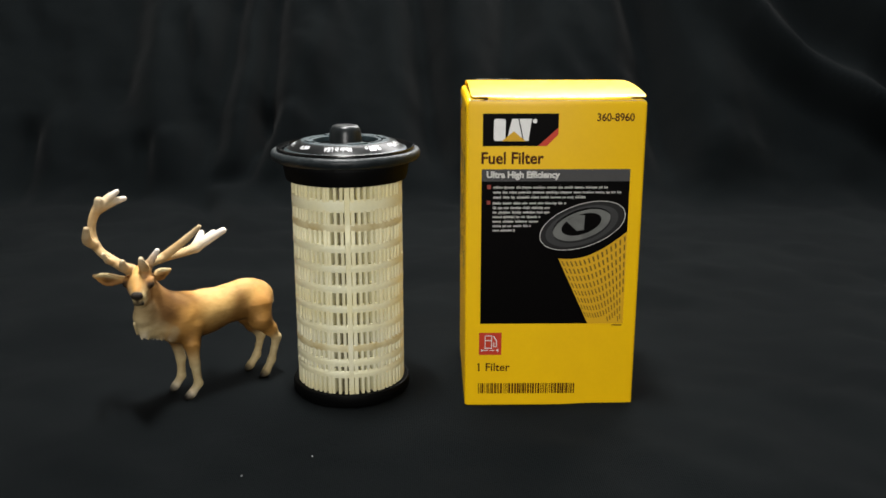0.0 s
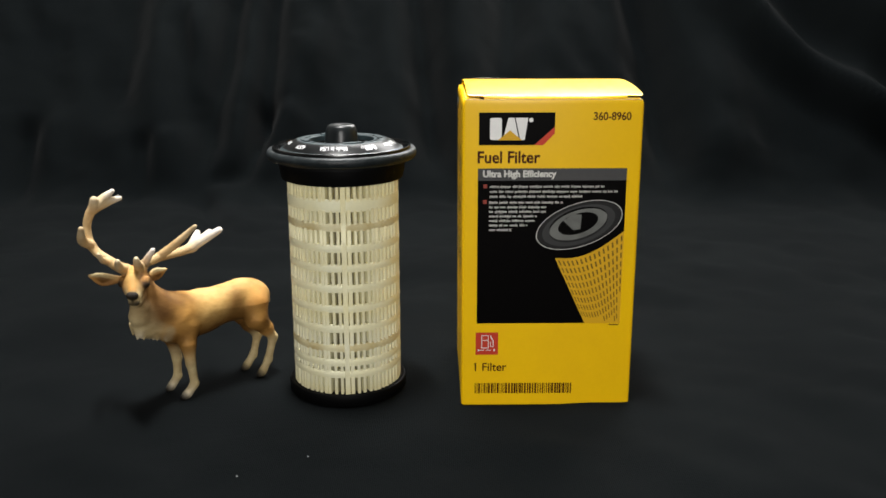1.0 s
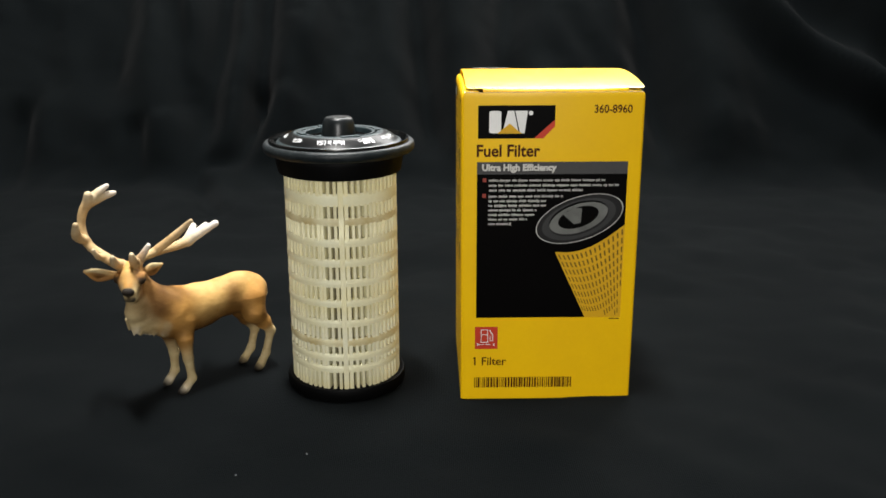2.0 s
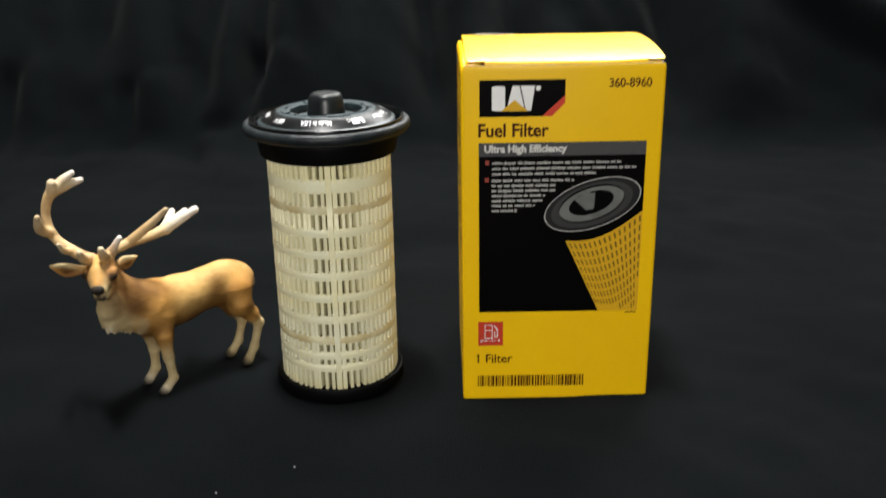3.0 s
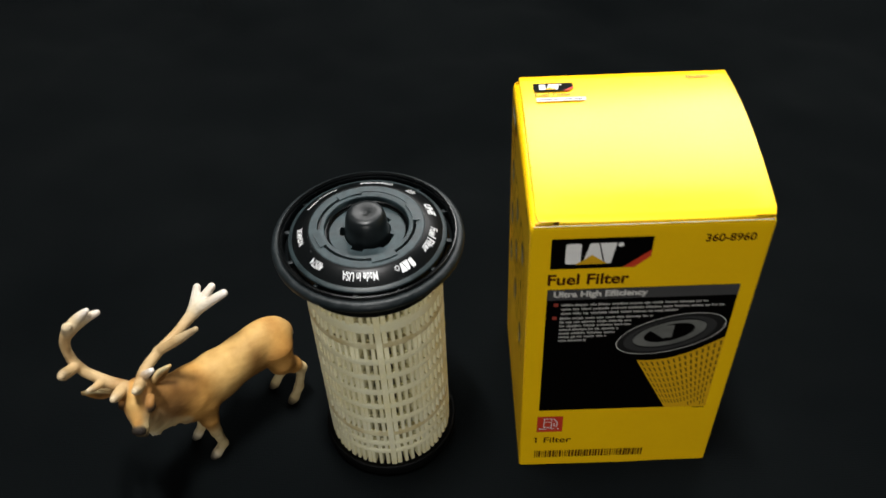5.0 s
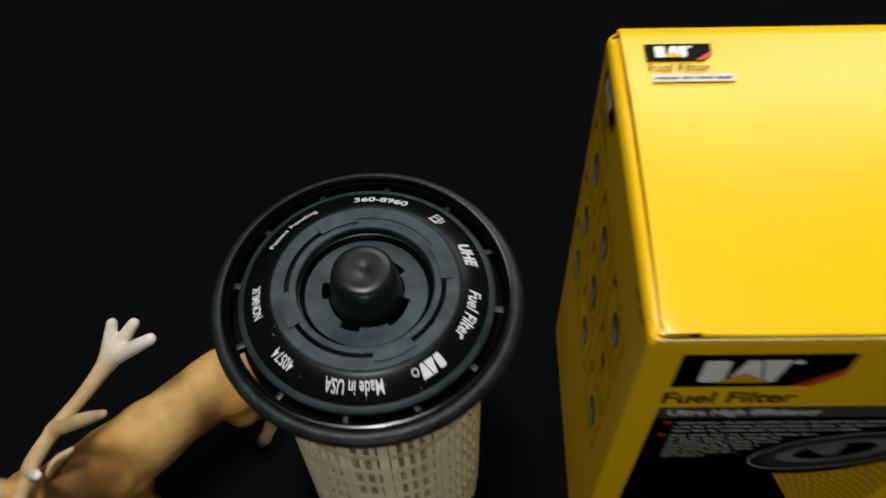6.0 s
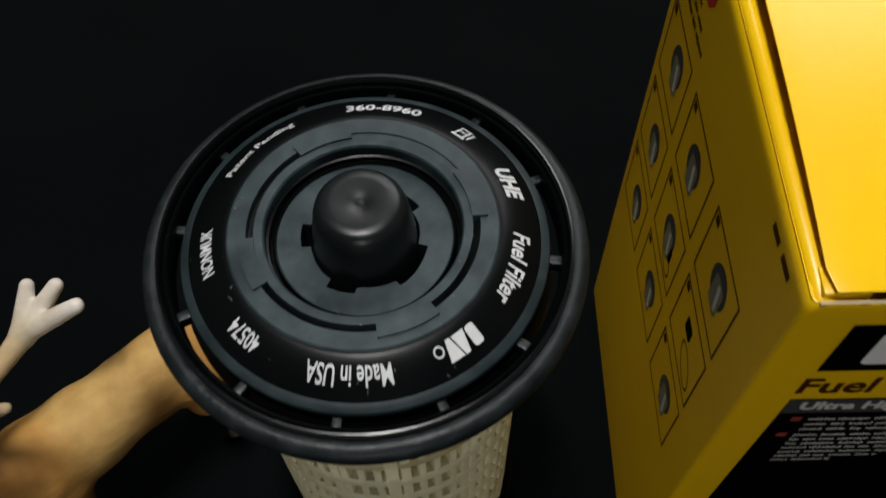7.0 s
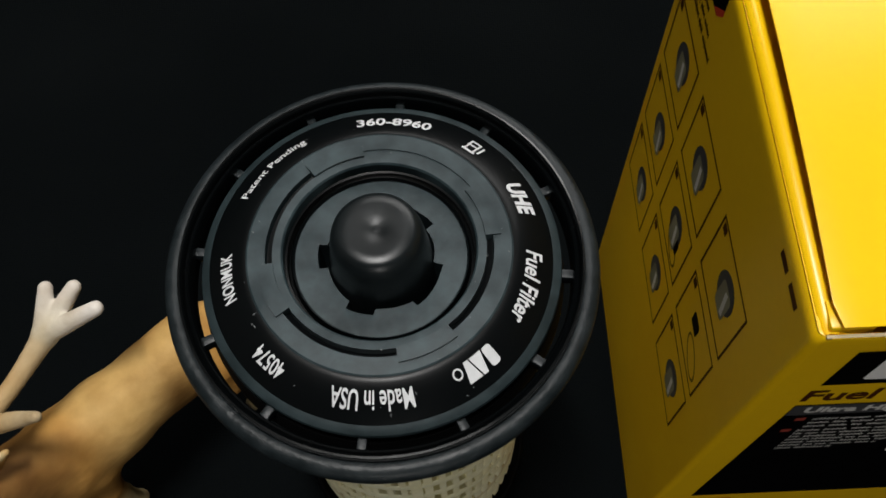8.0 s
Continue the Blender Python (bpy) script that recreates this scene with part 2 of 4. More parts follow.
def lettering(body, u0, v0, u1, v1, place, lift, material, parent, label="", bold=0.0, shear=0.0):
    pts, faces = letters(body, bold, shear)
    verts = [place(u0 + (u1 - u0) * x, v0 + (v1 - v0) * y, lift) for x, y in pts]
    return part("lettering", from_lists("lettering", verts, faces), material, parent, label)


def word_bars(u0, u1, v, height, seed, gap=0.0009):
    """Bars that stand in for a line of print too small to read: short strokes in groups of word length."""
    rnd, out, u = random.Random(seed), [], u0
    while u < u1 - 0.0008:
        w = min(rnd.uniform(0.0018, 0.0072), u1 - u)
        out.append(rect(u, v + height * 0.22, u + w, v + height * 0.62))
        x = u
        while x < u + w - 0.0002:
            top = height * (1.05 if rnd.random() < 0.3 else 0.78)
            low = -height * 0.25 if rnd.random() < 0.12 else 0.0
            out.append(rect(x, v + low, x + 0.00036, v + top))
            x += rnd.uniform(0.0006, 0.0009)
        u += w + gap * rnd.uniform(0.7, 1.1)
    return out


# ---------------------------------------------------------------- room and cloth
def room():
    for name, lo, hi in (("floor", (-1.8, -1.9, -0.12), (1.8, 1.7, -0.06)), ("ceiling", (-1.8, -1.9, 2.5), (1.8, 1.7, 2.6)),
                         ("wall_north", (-1.8, 1.6, -0.06), (1.8, 1.7, 2.5)), ("wall_south", (-1.8, -1.9, -0.06), (1.8, -1.8, 2.5)),
                         ("wall_west", (-1.8, -1.8, -0.06), (-1.7, 1.6, 2.5)), ("wall_east", (1.7, -1.8, -0.06), (1.8, 1.6, 2.5))):
        ob = new(name, block(name, lo, hi))
        ob.data.materials.append(PLASTER)
        tagged(ob, "plain room surface out of view, toned for the light it bounces", name.split("_")[0], kind="structure")


def smooth_step(a, b, x):
    t = min(1.0, max(0.0, (x - a) / (b - a)))
    return t * t * (3 - 2 * t)


def crease(x, z, x0, z0, x1, z1, width, depth, bow=0.0):
    """A long fold between two points of the hanging cloth: a furrow beside a ridge, bowed like a hanging swag."""
    dx, dz = x1 - x0, z1 - z0
    size = math.hypot(dx, dz)
    along = ((x - x0) * dx + (z - z0) * dz) / size / size
    off = ((x - x0) * -dz + (z - z0) * dx) / size - bow * 4 * along * (1 - along)
    ends = smooth_step(-0.25, 0.1, along) * (1 - smooth_step(0.9, 1.25, along))
    return depth * ends * (math.exp(-((off / width) ** 2)) - 0.35 * math.exp(-(((off - 2.2 * width) / (1.5 * width)) ** 2)))


# folds of the hanging cloth: from (x, z) to (x, z), width, depth
FOLDS = ((-0.262, 0.36, -0.276, 0.06, 0.020, -0.017), (-0.210, 0.36, -0.213, 0.09, 0.017, -0.018), (-0.209, 0.10, -0.226, 0.036, 0.014, -0.013),
         (-0.222, 0.026, -0.268, 0.022, 0.010, -0.010), (-0.040, 0.36, -0.002, 0.06, 0.024, -0.022), (-0.505, 0.08, -0.495, 0.00, 0.014, -0.011),
         (-0.356, 0.06, -0.350, 0.00, 0.012, -0.009), (0.258, 0.36, 0.296, 0.02, 0.024, -0.020), (-0.420, 0.36, -0.400, 0.12, 0.028, -0.017),
         (-0.130, 0.36, -0.150, 0.14, 0.024, 0.012), (0.110, 0.36, 0.090, 0.10, 0.026, -0.016), (-0.330, 0.20, -0.300, 0.08, 0.016, -0.008))


def cloth():
    """One black sheet that lies on the table top and slopes up behind it."""
    bend, back, top, lean = 0.07, 1.11, 0.44, radians(49)
    xs = np.concatenate([np.linspace(-1.5, -0.62, 30)[:-1], np.linspace(-0.62, 0.72, 190), np.linspace(0.72, 1.5, 28)[1:]])
    lengths = np.concatenate([np.linspace(-0.9, 0.25, 40)[:-1], np.linspace(0.25, back + top, 230)])
    verts, faces = [], []
    for s in lengths:
        for x in xs:
            if s < back - bend:
                y, z, ny, nz = s, 0.0, 0.0, 1.0
            else:
                a = min(lean, (s - back + bend) / bend)
                rest = s - (back - bend) - a * bend
                y, z = back - bend + bend * math.sin(a) + rest * math.cos(a), bend - bend * math.cos(a) + rest * math.sin(a)
                ny, nz = -math.sin(a), math.cos(a)
            upright = smooth_step(back - 0.07, back + 0.05, s)
            # the table: shallow rumples, flat where things stand
            calm = math.exp(-(((x + 0.04) / 0.17) ** 4) - (((s - 0.53) / 0.09) ** 4))
            lying = 0.0060 * noise.noise((x * 4.2, s * 5.0, 3.1)) + 0.0022 * noise.noise((x * 11, s * 8.0, 7.7))
            lying += 0.0054 * noise.noise((x * 25 + s * 9, s * 21, 1.2)) + 0.0022 * abs(noise.noise((x * 31 - s * 14, s * 26 + x * 8, 4.2)))
            lying += crease(x, s, -0.285, 1.10, -0.228, 0.950, 0.010, -0.008) + crease(x, s, 0.06, 1.02, 0.13, 0.90, 0.014, -0.005)
            lying = (lying - 0.0015) * (1 - calm)
            # the hanging part: soft upright folds, and at one side two heavy swags that hang forward
            hang = 0.026 * noise.noise((x * 5.5 + z * 0.9, z * 1.6, 0.4)) + 0.015 * noise.noise((x * 13, z * 4.4, 5.5))
            hang += 0.0065 * noise.noise((x * 34 + z * 9, z * 22, 2.5)) + 0.0025 * abs(noise.noise((x * 60 - z * 25, z * 50 + x * 12, 8.1)))
            hang += 2.1 * sum(crease(x, z, *fold) for fold in FOLDS)
            low = 0.232 - z
            near, far = x - 0.343 - 0.57 * low - 3.1 * low * abs(low), x - 0.420 - 0.74 * low - 2.8 * low * abs(low)
            hang += 0.060 * smooth_step(-0.020, 0.040, near) - 0.050 * smooth_step(0.030, 0.110, near)
            hang += 0.090 * smooth_step(-0.020, 0.075, far) - 0.050 * smooth_step(0.070, 0.140, far)
            d = lying * (1 - upright) + hang * upright
            verts.append((x, y + ny * d, z + nz * d))
    n = len(xs)
    for j in range(len(lengths) - 1):
        for i in range(n - 1):
            faces.append((j * n + i, j * n + i + 1, (j + 1) * n + i + 1, (j + 1) * n + i))
    me = from_lists("backdrop", verts, faces, 80)
    ob = new("backdrop", me)
    me.materials.append(CLOTH)
    mod = ob.modifiers.new("thickness", "SOLIDIFY")
    mod.thickness, mod.offset = 0.0012, -1.0
    tagged(ob, "black cotton cloth with soft folds spread out and rising behind", "cloth", kind="structure")
    # a few specks of lint on it
    rnd, verts, faces = random.Random(5), [], []
    spots = [(0.215, 0.507), (-0.098, 0.405), (-0.066, 0.425)]
    for k, (x, y) in enumerate(spots):
        r = 0.0009 if k == 0 else 0.0004
        a, b = rnd.uniform(0, 6.28), len(verts)
        for i in range(4):
            verts.append((x + r * math.cos(a + i * 1.57) * (1 if i % 2 else 0.5), y + r * math.sin(a + i * 1.57) * (1 if i % 2 else 0.5), 0.0015))
        verts.append((x, y, 0.0024))
        faces += [(b + i, b + (i + 1) % 4, b + 4) for i in range(4)]
    lint = new("lint", from_lists("lint", verts, faces))
    lint.data.materials.append(LINT)
    tagged(lint, "tiny white specks of lint on the black cloth", "lint", kind="stuff")


room()
cloth()

# ---------------------------------------------------------------- carton
X0, X1, Y0, Y1, HIGH = 0.0140, 0.1110, 0.4900, 0.5875, 0.1752
BOX = ((X0 + X1) / 2, (Y0 + Y1) / 2, 0.0)


def arch(y):
    """Height of the bulging top flap."""
    t = min(1.0, max(0.0, (y - Y0) / (Y1 - Y0)))
    return 0.1774 + 0.0036 * (1 - (1 - t / 0.62) ** 2 if t < 0.62 else 1 - 0.75 * ((t - 0.62) / 0.38) ** 2)

def on_front(u, v, h):
    return (u - BOX[0], Y0 - h - BOX[1], v)


def on_left(u, v, h):
    return (X0 - h - BOX[0], u - BOX[1], v)


def on_top(u, v, h):
    return (u - BOX[0], v - BOX[1], arch(v) + h)


def emblem(u0, v0, u1, v1, place, parent, lift=0.00010):
    """The maker's mark as plain shapes: a black panel, three pale blocks, a triangle and a red slash."""
    w, h = u1 - u0, v1 - v0

    def at(poly):
        return [(u0 + w * a, v0 + h * b) for a, b in poly]

    panel = ink("logo_panel", [at([(0, 0), (0.73, 0), (1, 0.57), (1, 1), (0, 1)])], place, lift, INK_BLACK, parent, "black logo panel")
    ink("logo_slash", [at([(0.73, 0), (0.85, 0), (1, 0.36), (1, 0.57)])], place, lift, INK_RED, parent, "red slash")
    blocks = [at(rounded(0.145, 0.16, 0.30, 0.84, 0.05)), at([(0.315, 0.16), (0.385, 0.84), (0.465, 0.84), (0.53, 0.16)]),
              at([(0.480, 0.84), (0.645, 0.84), (0.605, 0.16), (0.545, 0.16)]),
              at(ellipse(0.685, 0.77, 0.03, 0.07, 0, steps=12))]
    ink("logo_block", blocks, place, lift + 0.00008, INK_WHITE, panel, "white logo blocks")
    ink("logo_triangle", [at([(0.25, 0.15), (0.57, 0.15), (0.41, 0.46)])], place, lift + 0.00016, INK_YELLOW, panel, "yellow triangle")


def carton():
    box = thing("filter_box", BOX, "closed yellow cardboard filter box standing on black cloth", "box")
    # four walls: a rounded tube of board
    loop = rounded(X0 - BOX[0], Y0 - BOX[1], X1 - BOX[0], Y1 - BOX[1], 0.0016, 4)
    inner = rounded(X0 - BOX[0] + 0.0006, Y0 - BOX[1] + 0.0006, X1 - BOX[0] - 0.0006, Y1 - BOX[1] - 0.0006, 0.0010, 4)
    n, verts, faces = len(loop), [], []

    def bulge(x, y, z):
        k = 0.0003 * math.sin(math.pi * min(1, max(0, z / HIGH)))
        return (x + k * (x / 0.0485) * (1 - abs(y / 0.0487) ** 2) if abs(x) > 0.046 else x, y, z)

    levels = [0.0, 0.0006, 0.003, 0.02, 0.05, 0.09, 0.13, 0.16, HIGH - 0.004, HIGH - 0.0026, HIGH - 0.0016, HIGH - 0.0008, HIGH - 0.0003, HIGH]
    for k, z in enumerate(levels):
        ease = 0.0006 if k == 0 else 0.0
        fold = max(0.0, (z - HIGH + 0.0026) / 0.0026) ** 2 * 0.0010
        verts += [bulge(x * (1 - (ease + fold) / 0.048), y * (1 - ease / 0.048), z) for x, y in loop]
    for k in range(len(levels) - 1):
        for i in range(n):
            j = (i + 1) % n
            faces.append((k * n + i, k * n + j, (k + 1) * n + j, (k + 1) * n + i))
    top = (len(levels) - 1) * n
    base = len(verts)
    verts += [(x, y, HIGH - 0.0001) for x, y in inner] + [(x, y, 0.12) for x, y in inner]
    for i in range(n):
        j = (i + 1) % n
        faces += [(top + i, top + j, base + j, base + i), (base + i, base + j, base + n + j, base + n + i)]
    faces.append(tuple(reversed(range(n))))
    body = part("body", from_lists("body", verts, faces, 30), CARD, box)

    # the dust flaps fold in at both sides, under the top flap
    for sign in (-1, 1):
        edge = [(0.0479, HIGH - 0.0020), (0.0479, HIGH - 0.0003), (0.0475, HIGH + 0.0003), (0.0468, HIGH + 0.0006),
                (0.0460, HIGH + 0.0007), (0.0450, HIGH + 0.0005), (0.0436, HIGH + 0.0001), (0.0410, HIGH - 0.0008), (0.020, HIGH - 0.0030)]
        edge += [(r - 0.0005, z - 0.0007) for r, z in reversed(edge)]
        verts, faces, ys = [], [], [Y0 + 0.0010, Y0 + 0.004, Y0 + 0.05, Y1 - 0.003, Y1 - 0.0012]
        for j, y in enumerate(ys):
            low = 0.0012 if j in (0, 4) else 0.0
            lift = 0.0006 if j == 2 else 0.0
            verts += [(sign * (r - low * 0.3), y - BOX[1], z - low + lift * min(1, max(0, (0.0483 - r) / 0.0015)) * (r > 0.044)) for r, z in edge]
        m = len(edge)
        for j in range(len(ys) - 1):
            faces += [(j * m + i, j * m + (i + 1) % m, (j + 1) * m + (i + 1) % m, (j + 1) * m + i) for i in range(m)]
        faces += [tuple(range(m)), tuple(range((len(ys) - 1) * m, len(ys) * m))]
        bm = bmesh.new()
        me = from_lists("dust_flap", verts, faces)
        bm.from_mesh(me)
        bpy.data.meshes.remove(me)
        part("dust_flap", finish(bm, "dust_flap", 40), CARD, box)

    # the top flap: hinged at the back, bulging; its middle is tucked in behind the front panel, its front corners stay free
    line = [(Y1 - 0.0003, HIGH - 0.0035), (Y1 - 0.0002, HIGH), (Y1 - 0.0006, HIGH + 0.0016)]
    line += [(Y0 + (Y1 - Y0) * t, arch(Y0 + (Y1 - Y0) * t)) for t in np.linspace(0.985, 0.010, 26)]
    free = len(line) - 1
    line += [(Y0 + 0.00060, HIGH + 0.0014), (Y0 + 0.00085, HIGH + 0.0002), (Y0 + 0.0011, HIGH - 0.012)]
    half, ear, verts, faces = 0.0473, 0.0088, [], []
    steps = [-half, -half + ear * 0.5, -half + ear, -0.022, 0.0, 0.022, half - ear, half - ear * 0.5, half]
    for k, (y, z) in enumerate(line):
        along = min(1, k / free)
        bow = 0.0012 * math.sin(math.pi * along)
        for i, x in enumerate(steps):
            corner = 0.0010 if i in (0, len(steps) - 1) and k == free else 0.0
            droop = 0.0005 * smooth_step(0.85, 1.0, along) * (1 if 2 < i < 6 else 0)
            verts.append((x + 0.0009 + (bow if x > 0 else 0.0005) - math.copysign(corner, x), y - BOX[1], z - droop))
    m = len(steps)
    for k in range(len(line) - 1):
        for i in range(m - 1):
            if k < free or 2 <= i < m - 3:
                faces.append((k * m + i, k * m + i + 1, (k + 1) * m + i + 1, (k + 1) * m + i))
    loose = sorted(set(range(len(verts))) - {v for f in faces for v in f})
    keep = {v: n for n, v in enumerate(v for v in range(len(verts)) if v not in set(loose))}
    verts, faces = [verts[v] for v in keep], [tuple(keep[v] for v in f) for f in faces]
    me = from_lists("top_flap", verts, faces, 50)
    flap = part("top_flap", me, CARD, box)
    mod = flap.modifiers.new("board", "SOLIDIFY")
    mod.thickness, mod.offset = 0.0005, 1.0
    crisp = flap.modifiers.new("crisp_edges", "WEIGHTED_NORMAL")
    crisp.weight = 100
    # folded paper seen in the slits at the front corners
    for sign in (-1, 1):
        part("corner_fold", block("corner_fold", (sign * 0.0428 - 0.0036, Y0 - BOX[1] + 0.0013, HIGH - 0.0020), (sign * 0.0428 + 0.0036, Y0 - BOX[1] + 0.0060, HIGH + 0.0011), 0.0004), CARD, box)
    # bare edge of the front panel
    part("card_edge", block("card_edge", (-0.0470, Y0 - BOX[1] + 0.00005, HIGH - 0.0002), (0.0470, Y0 - BOX[1] + 0.0006, HIGH + 0.00025)), CARD_EDGE, box, "bare cut edge of the board")

    # print on the front
    emblem(0.0229, 0.1511, 0.0636, 0.1686, on_front, box)
    lettering("Fuel Filter", 0.0223, 0.1412, 0.0562, 0.1479, on_front, 0.0001, INK_BROWN, box, "dark brown headline", bold=0.026)
    lettering("360-8960", 0.0842, 0.1643, 0.1043, 0.1688, on_front, 0.0001, INK_BROWN, box, "dark brown part number", bold=0.02)
    panel = ink("photo_panel", [rect(0.0225, 0.0500, 0.1034, 0.1385)], on_front, 0.0001, INK_BLACK, box, "black picture panel")
    ink("header_strip", [rect(0.0225, 0.1318, 0.1034, 0.1385)], on_front, 0.00018, INK_GREY, panel, "grey header strip")
    lettering("Ultra High Efficiency", 0.0252, 0.1325, 0.0652, 0.1375, on_front, 0.00026, INK_PALE, panel, "pale grey headline", bold=0.045)
    ink("bullet", [rect(0.0256, 0.1276, 0.0276, 0.1298)], on_front, 0.0002, INK_DULL_RED, panel, "dull red bullet")
    ink("bullet", [rect(0.0254, 0.1190, 0.0274, 0.1212)], on_front, 0.0002, INK_DULL_RED, panel, "dull red bullet")
    for k, right in enumerate((0.0915, 0.0990, 0.0795)):
        ink("text_line", word_bars(0.0290, right, 0.1278 - k * 0.00275, 0.0014, 10 + k), on_front, 0.0002, INK_PALE, panel)
    for k, right in enumerate((0.0690, 0.0610, 0.0600, 0.0550, 0.0538, 0.0500, 0.0410)):
        ink("text_line", word_bars(0.0288, right, 0.1190 - k * 0.00255, 0.0014, 30 + k), on_front, 0.0002, INK_PALE, panel)
    printed_filter(panel)
    icon = ink("icon_square", [rect(0.0220, 0.0312, 0.0348, 0.0446)], on_front, 0.0001, INK_RED, box, "red square with a fuel pump sign")
    s = [rect(0.0253, 0.0354, 0.0257, 0.0430), rect(0.0290, 0.0354, 0.0294, 0.0430), rect(0.0253, 0.0426, 0.0294, 0.0430),
         rect(0.0253, 0.0397, 0.0294, 0.0401), rect(0.0251, 0.0351, 0.0296, 0.0356), rect(0.0240, 0.0338, 0.0270, 0.0342),
         rect(0.0279, 0.0338, 0.0308, 0.0342), [(0.0233, 0.0330), (0.0244, 0.0340), (0.0233, 0.0350)],
         [(0.0330, 0.0330), (0.0319, 0.0340), (0.0330, 0.0350)], [(0.0300, 0.0425), (0.0305, 0.0428), (0.0323, 0.0398), (0.0317, 0.0396)],
         rect(0.0317, 0.0362, 0.0322, 0.0398), rect(0.0303, 0.0360, 0.0320, 0.0364), rect(0.0303, 0.0360, 0.0307, 0.0392)]
    ink("pump_sign", s, on_front, 0.0002, INK_WHITE, icon, "white fuel pump outline")
    lettering("1 Filter", 0.0216, 0.0212, 0.0398, 0.0262, on_front, 0.0001, INK_BROWN, box, "dark brown lettering", bold=0.014)
    ink("numeral_flag", [[(0.0211, 0.0250), (0.0219, 0.0259), (0.0221, 0.0262), (0.0217, 0.0262), (0.0210, 0.0254)]], on_front, 0.0001, INK_BROWN, box)
    rnd, bars, u = random.Random(3), [], 0.0217
    while u < 0.0772:
        w = rnd.choice((0.00035, 0.0005, 0.0008, 0.0011))
        bars.append(rect(u, 0.0075, min(u + w, 0.0778), 0.0138))
        u += w + rnd.choice((0.0003, 0.0004, 0.0006))
    code = ink("barcode", bars[:1], on_front, 0.0001, INK_BROWN, box, "dark brown bar code")
    for bar in bars[1:]:
        ink("bar", [bar], on_front, 0.0001, INK_BROWN, code)
    ink("small_print", [rect(0.0972, 0.0487, 0.1028, 0.0494)], on_front, 0.0001, INK_OLIVE, box)

    # print on the side: nine fitting pictures, a mark and a few lines
    rnd = random.Random(8)
    for col in range(3):
        for row in range(3):
            u0, v0 = 0.5038 + col * 0.0281, 0.1243 - row * 0.0264
            u1, v1 = u0 + 0.0228, v0 + 0.0222
            t = 0.00068
            frame_ = [rect(u0, v0, u1, v0 + t), rect(u0, v1 - t, u1, v1), rect(u0, v0, u0 + t, v1), rect(u1 - t, v0, u1, v1)]
            sign = ink("picture_frame", frame_, on_left, 0.0001, INK_BROWN, box, "thin dark frame of a fitting picture")
            cu, cv = u0 + 0.0105 + rnd.uniform(-0.001, 0.001), v0 + 0.0105 + rnd.uniform(-0.001, 0.001)
            if (col, row) != (0, 1):
                shape = [ellipse(cu - 0.0002, cv + 0.0014, 0.0048, 0.0058, 0.3, steps=20)]
                ink("picture_shape", shape, on_left, 0.00012, INK_GREY, sign)
                ink("picture_shape", [rounded(cu - 0.0036, cv - 0.0056, cu + 0.0024, cv + 0.0036, 0.0014)], on_left, 0.0002, INK_MID, sign, "grey filter drawing")
                ink("picture_shape", [[(cu - 0.0030, cv - 0.0040), (cu - 0.0016, cv - 0.0046), (cu - 0.0002, cv + 0.0024), (cu - 0.0016, cv + 0.0030)]], on_left, 0.00026, INK_PALE, sign)
            if (col, row) in ((0, 1), (1, 1)):
                ink("picture_shape", [rounded(cu - 0.0055, cv - 0.0042, cu - 0.0012, cv + 0.0010, 0.0008)] if col else [rounded(cu + 0.0005, cv + 0.0012, cu + 0.0052, cv + 0.0062, 0.0008)], on_left, 0.00012, INK_BLACK, sign, "black cap drawing")
                ink("picture_shape", ring_quads(cu - 0.002, cv - 0.0045, (0.006, 0.0035), (0.0052, 0.0028), 0.6, 24), on_left, 0.00012, INK_OLIVE, sign)
            ink("picture_mark", [rect(u1 - 0.0035, v1 - 0.0035, u1 - 0.0012, v1 - 0.0010)], on_left, 0.00012, INK_BROWN, sign)
    emblem_u = lambda u, v, h: on_left(Y0 + Y1 - u, v, h)
    emblem(Y0 + Y1 - 0.5800, 0.1625, Y0 + Y1 - 0.5590, 0.1712, emblem_u, box)
    for k, (a, b) in enumerate(((0.566, 0.582), (0.562, 0.582), (0.558, 0.582))):
        ink("text_line", word_bars(a, b, 0.1586 - k * 0.0032, 0.0018, 60 + k), on_left, 0.0001, INK_BROWN, box)
    ink("text_line", [rect(0.4970, 0.1690, 0.5015, 0.1708), rect(0.5035, 0.1688, 0.5075, 0.1706)], on_left, 0.0001, INK_BROWN, box, "small dark part number bars")

    # print on the top
    emblem(0.0222, 0.5715, 0.0402, 0.5782, on_top, flap, 0.0007)
    lettering("Fuel Filter", 0.0224, 0.5675, 0.0388, 0.5702, on_top, 0.0007, INK_OLIVE, flap, bold=0.01)
    strip = ink("label_strip", [rect(0.0228, 0.5632, 0.0446, 0.5660)], on_top, 0.0007, INK_PALE, flap, "pale strip with small print")
    ink("text_line", word_bars(0.0236, 0.0436, 0.5640, 0.0011, 77), on_top, 0.0008, INK_GREY, strip)
    lettering("360-8960", 0.0915, 0.5788, 0.1025, 0.5812, on_top, 0.0007, INK_OLIVE, flap, bold=0.01)


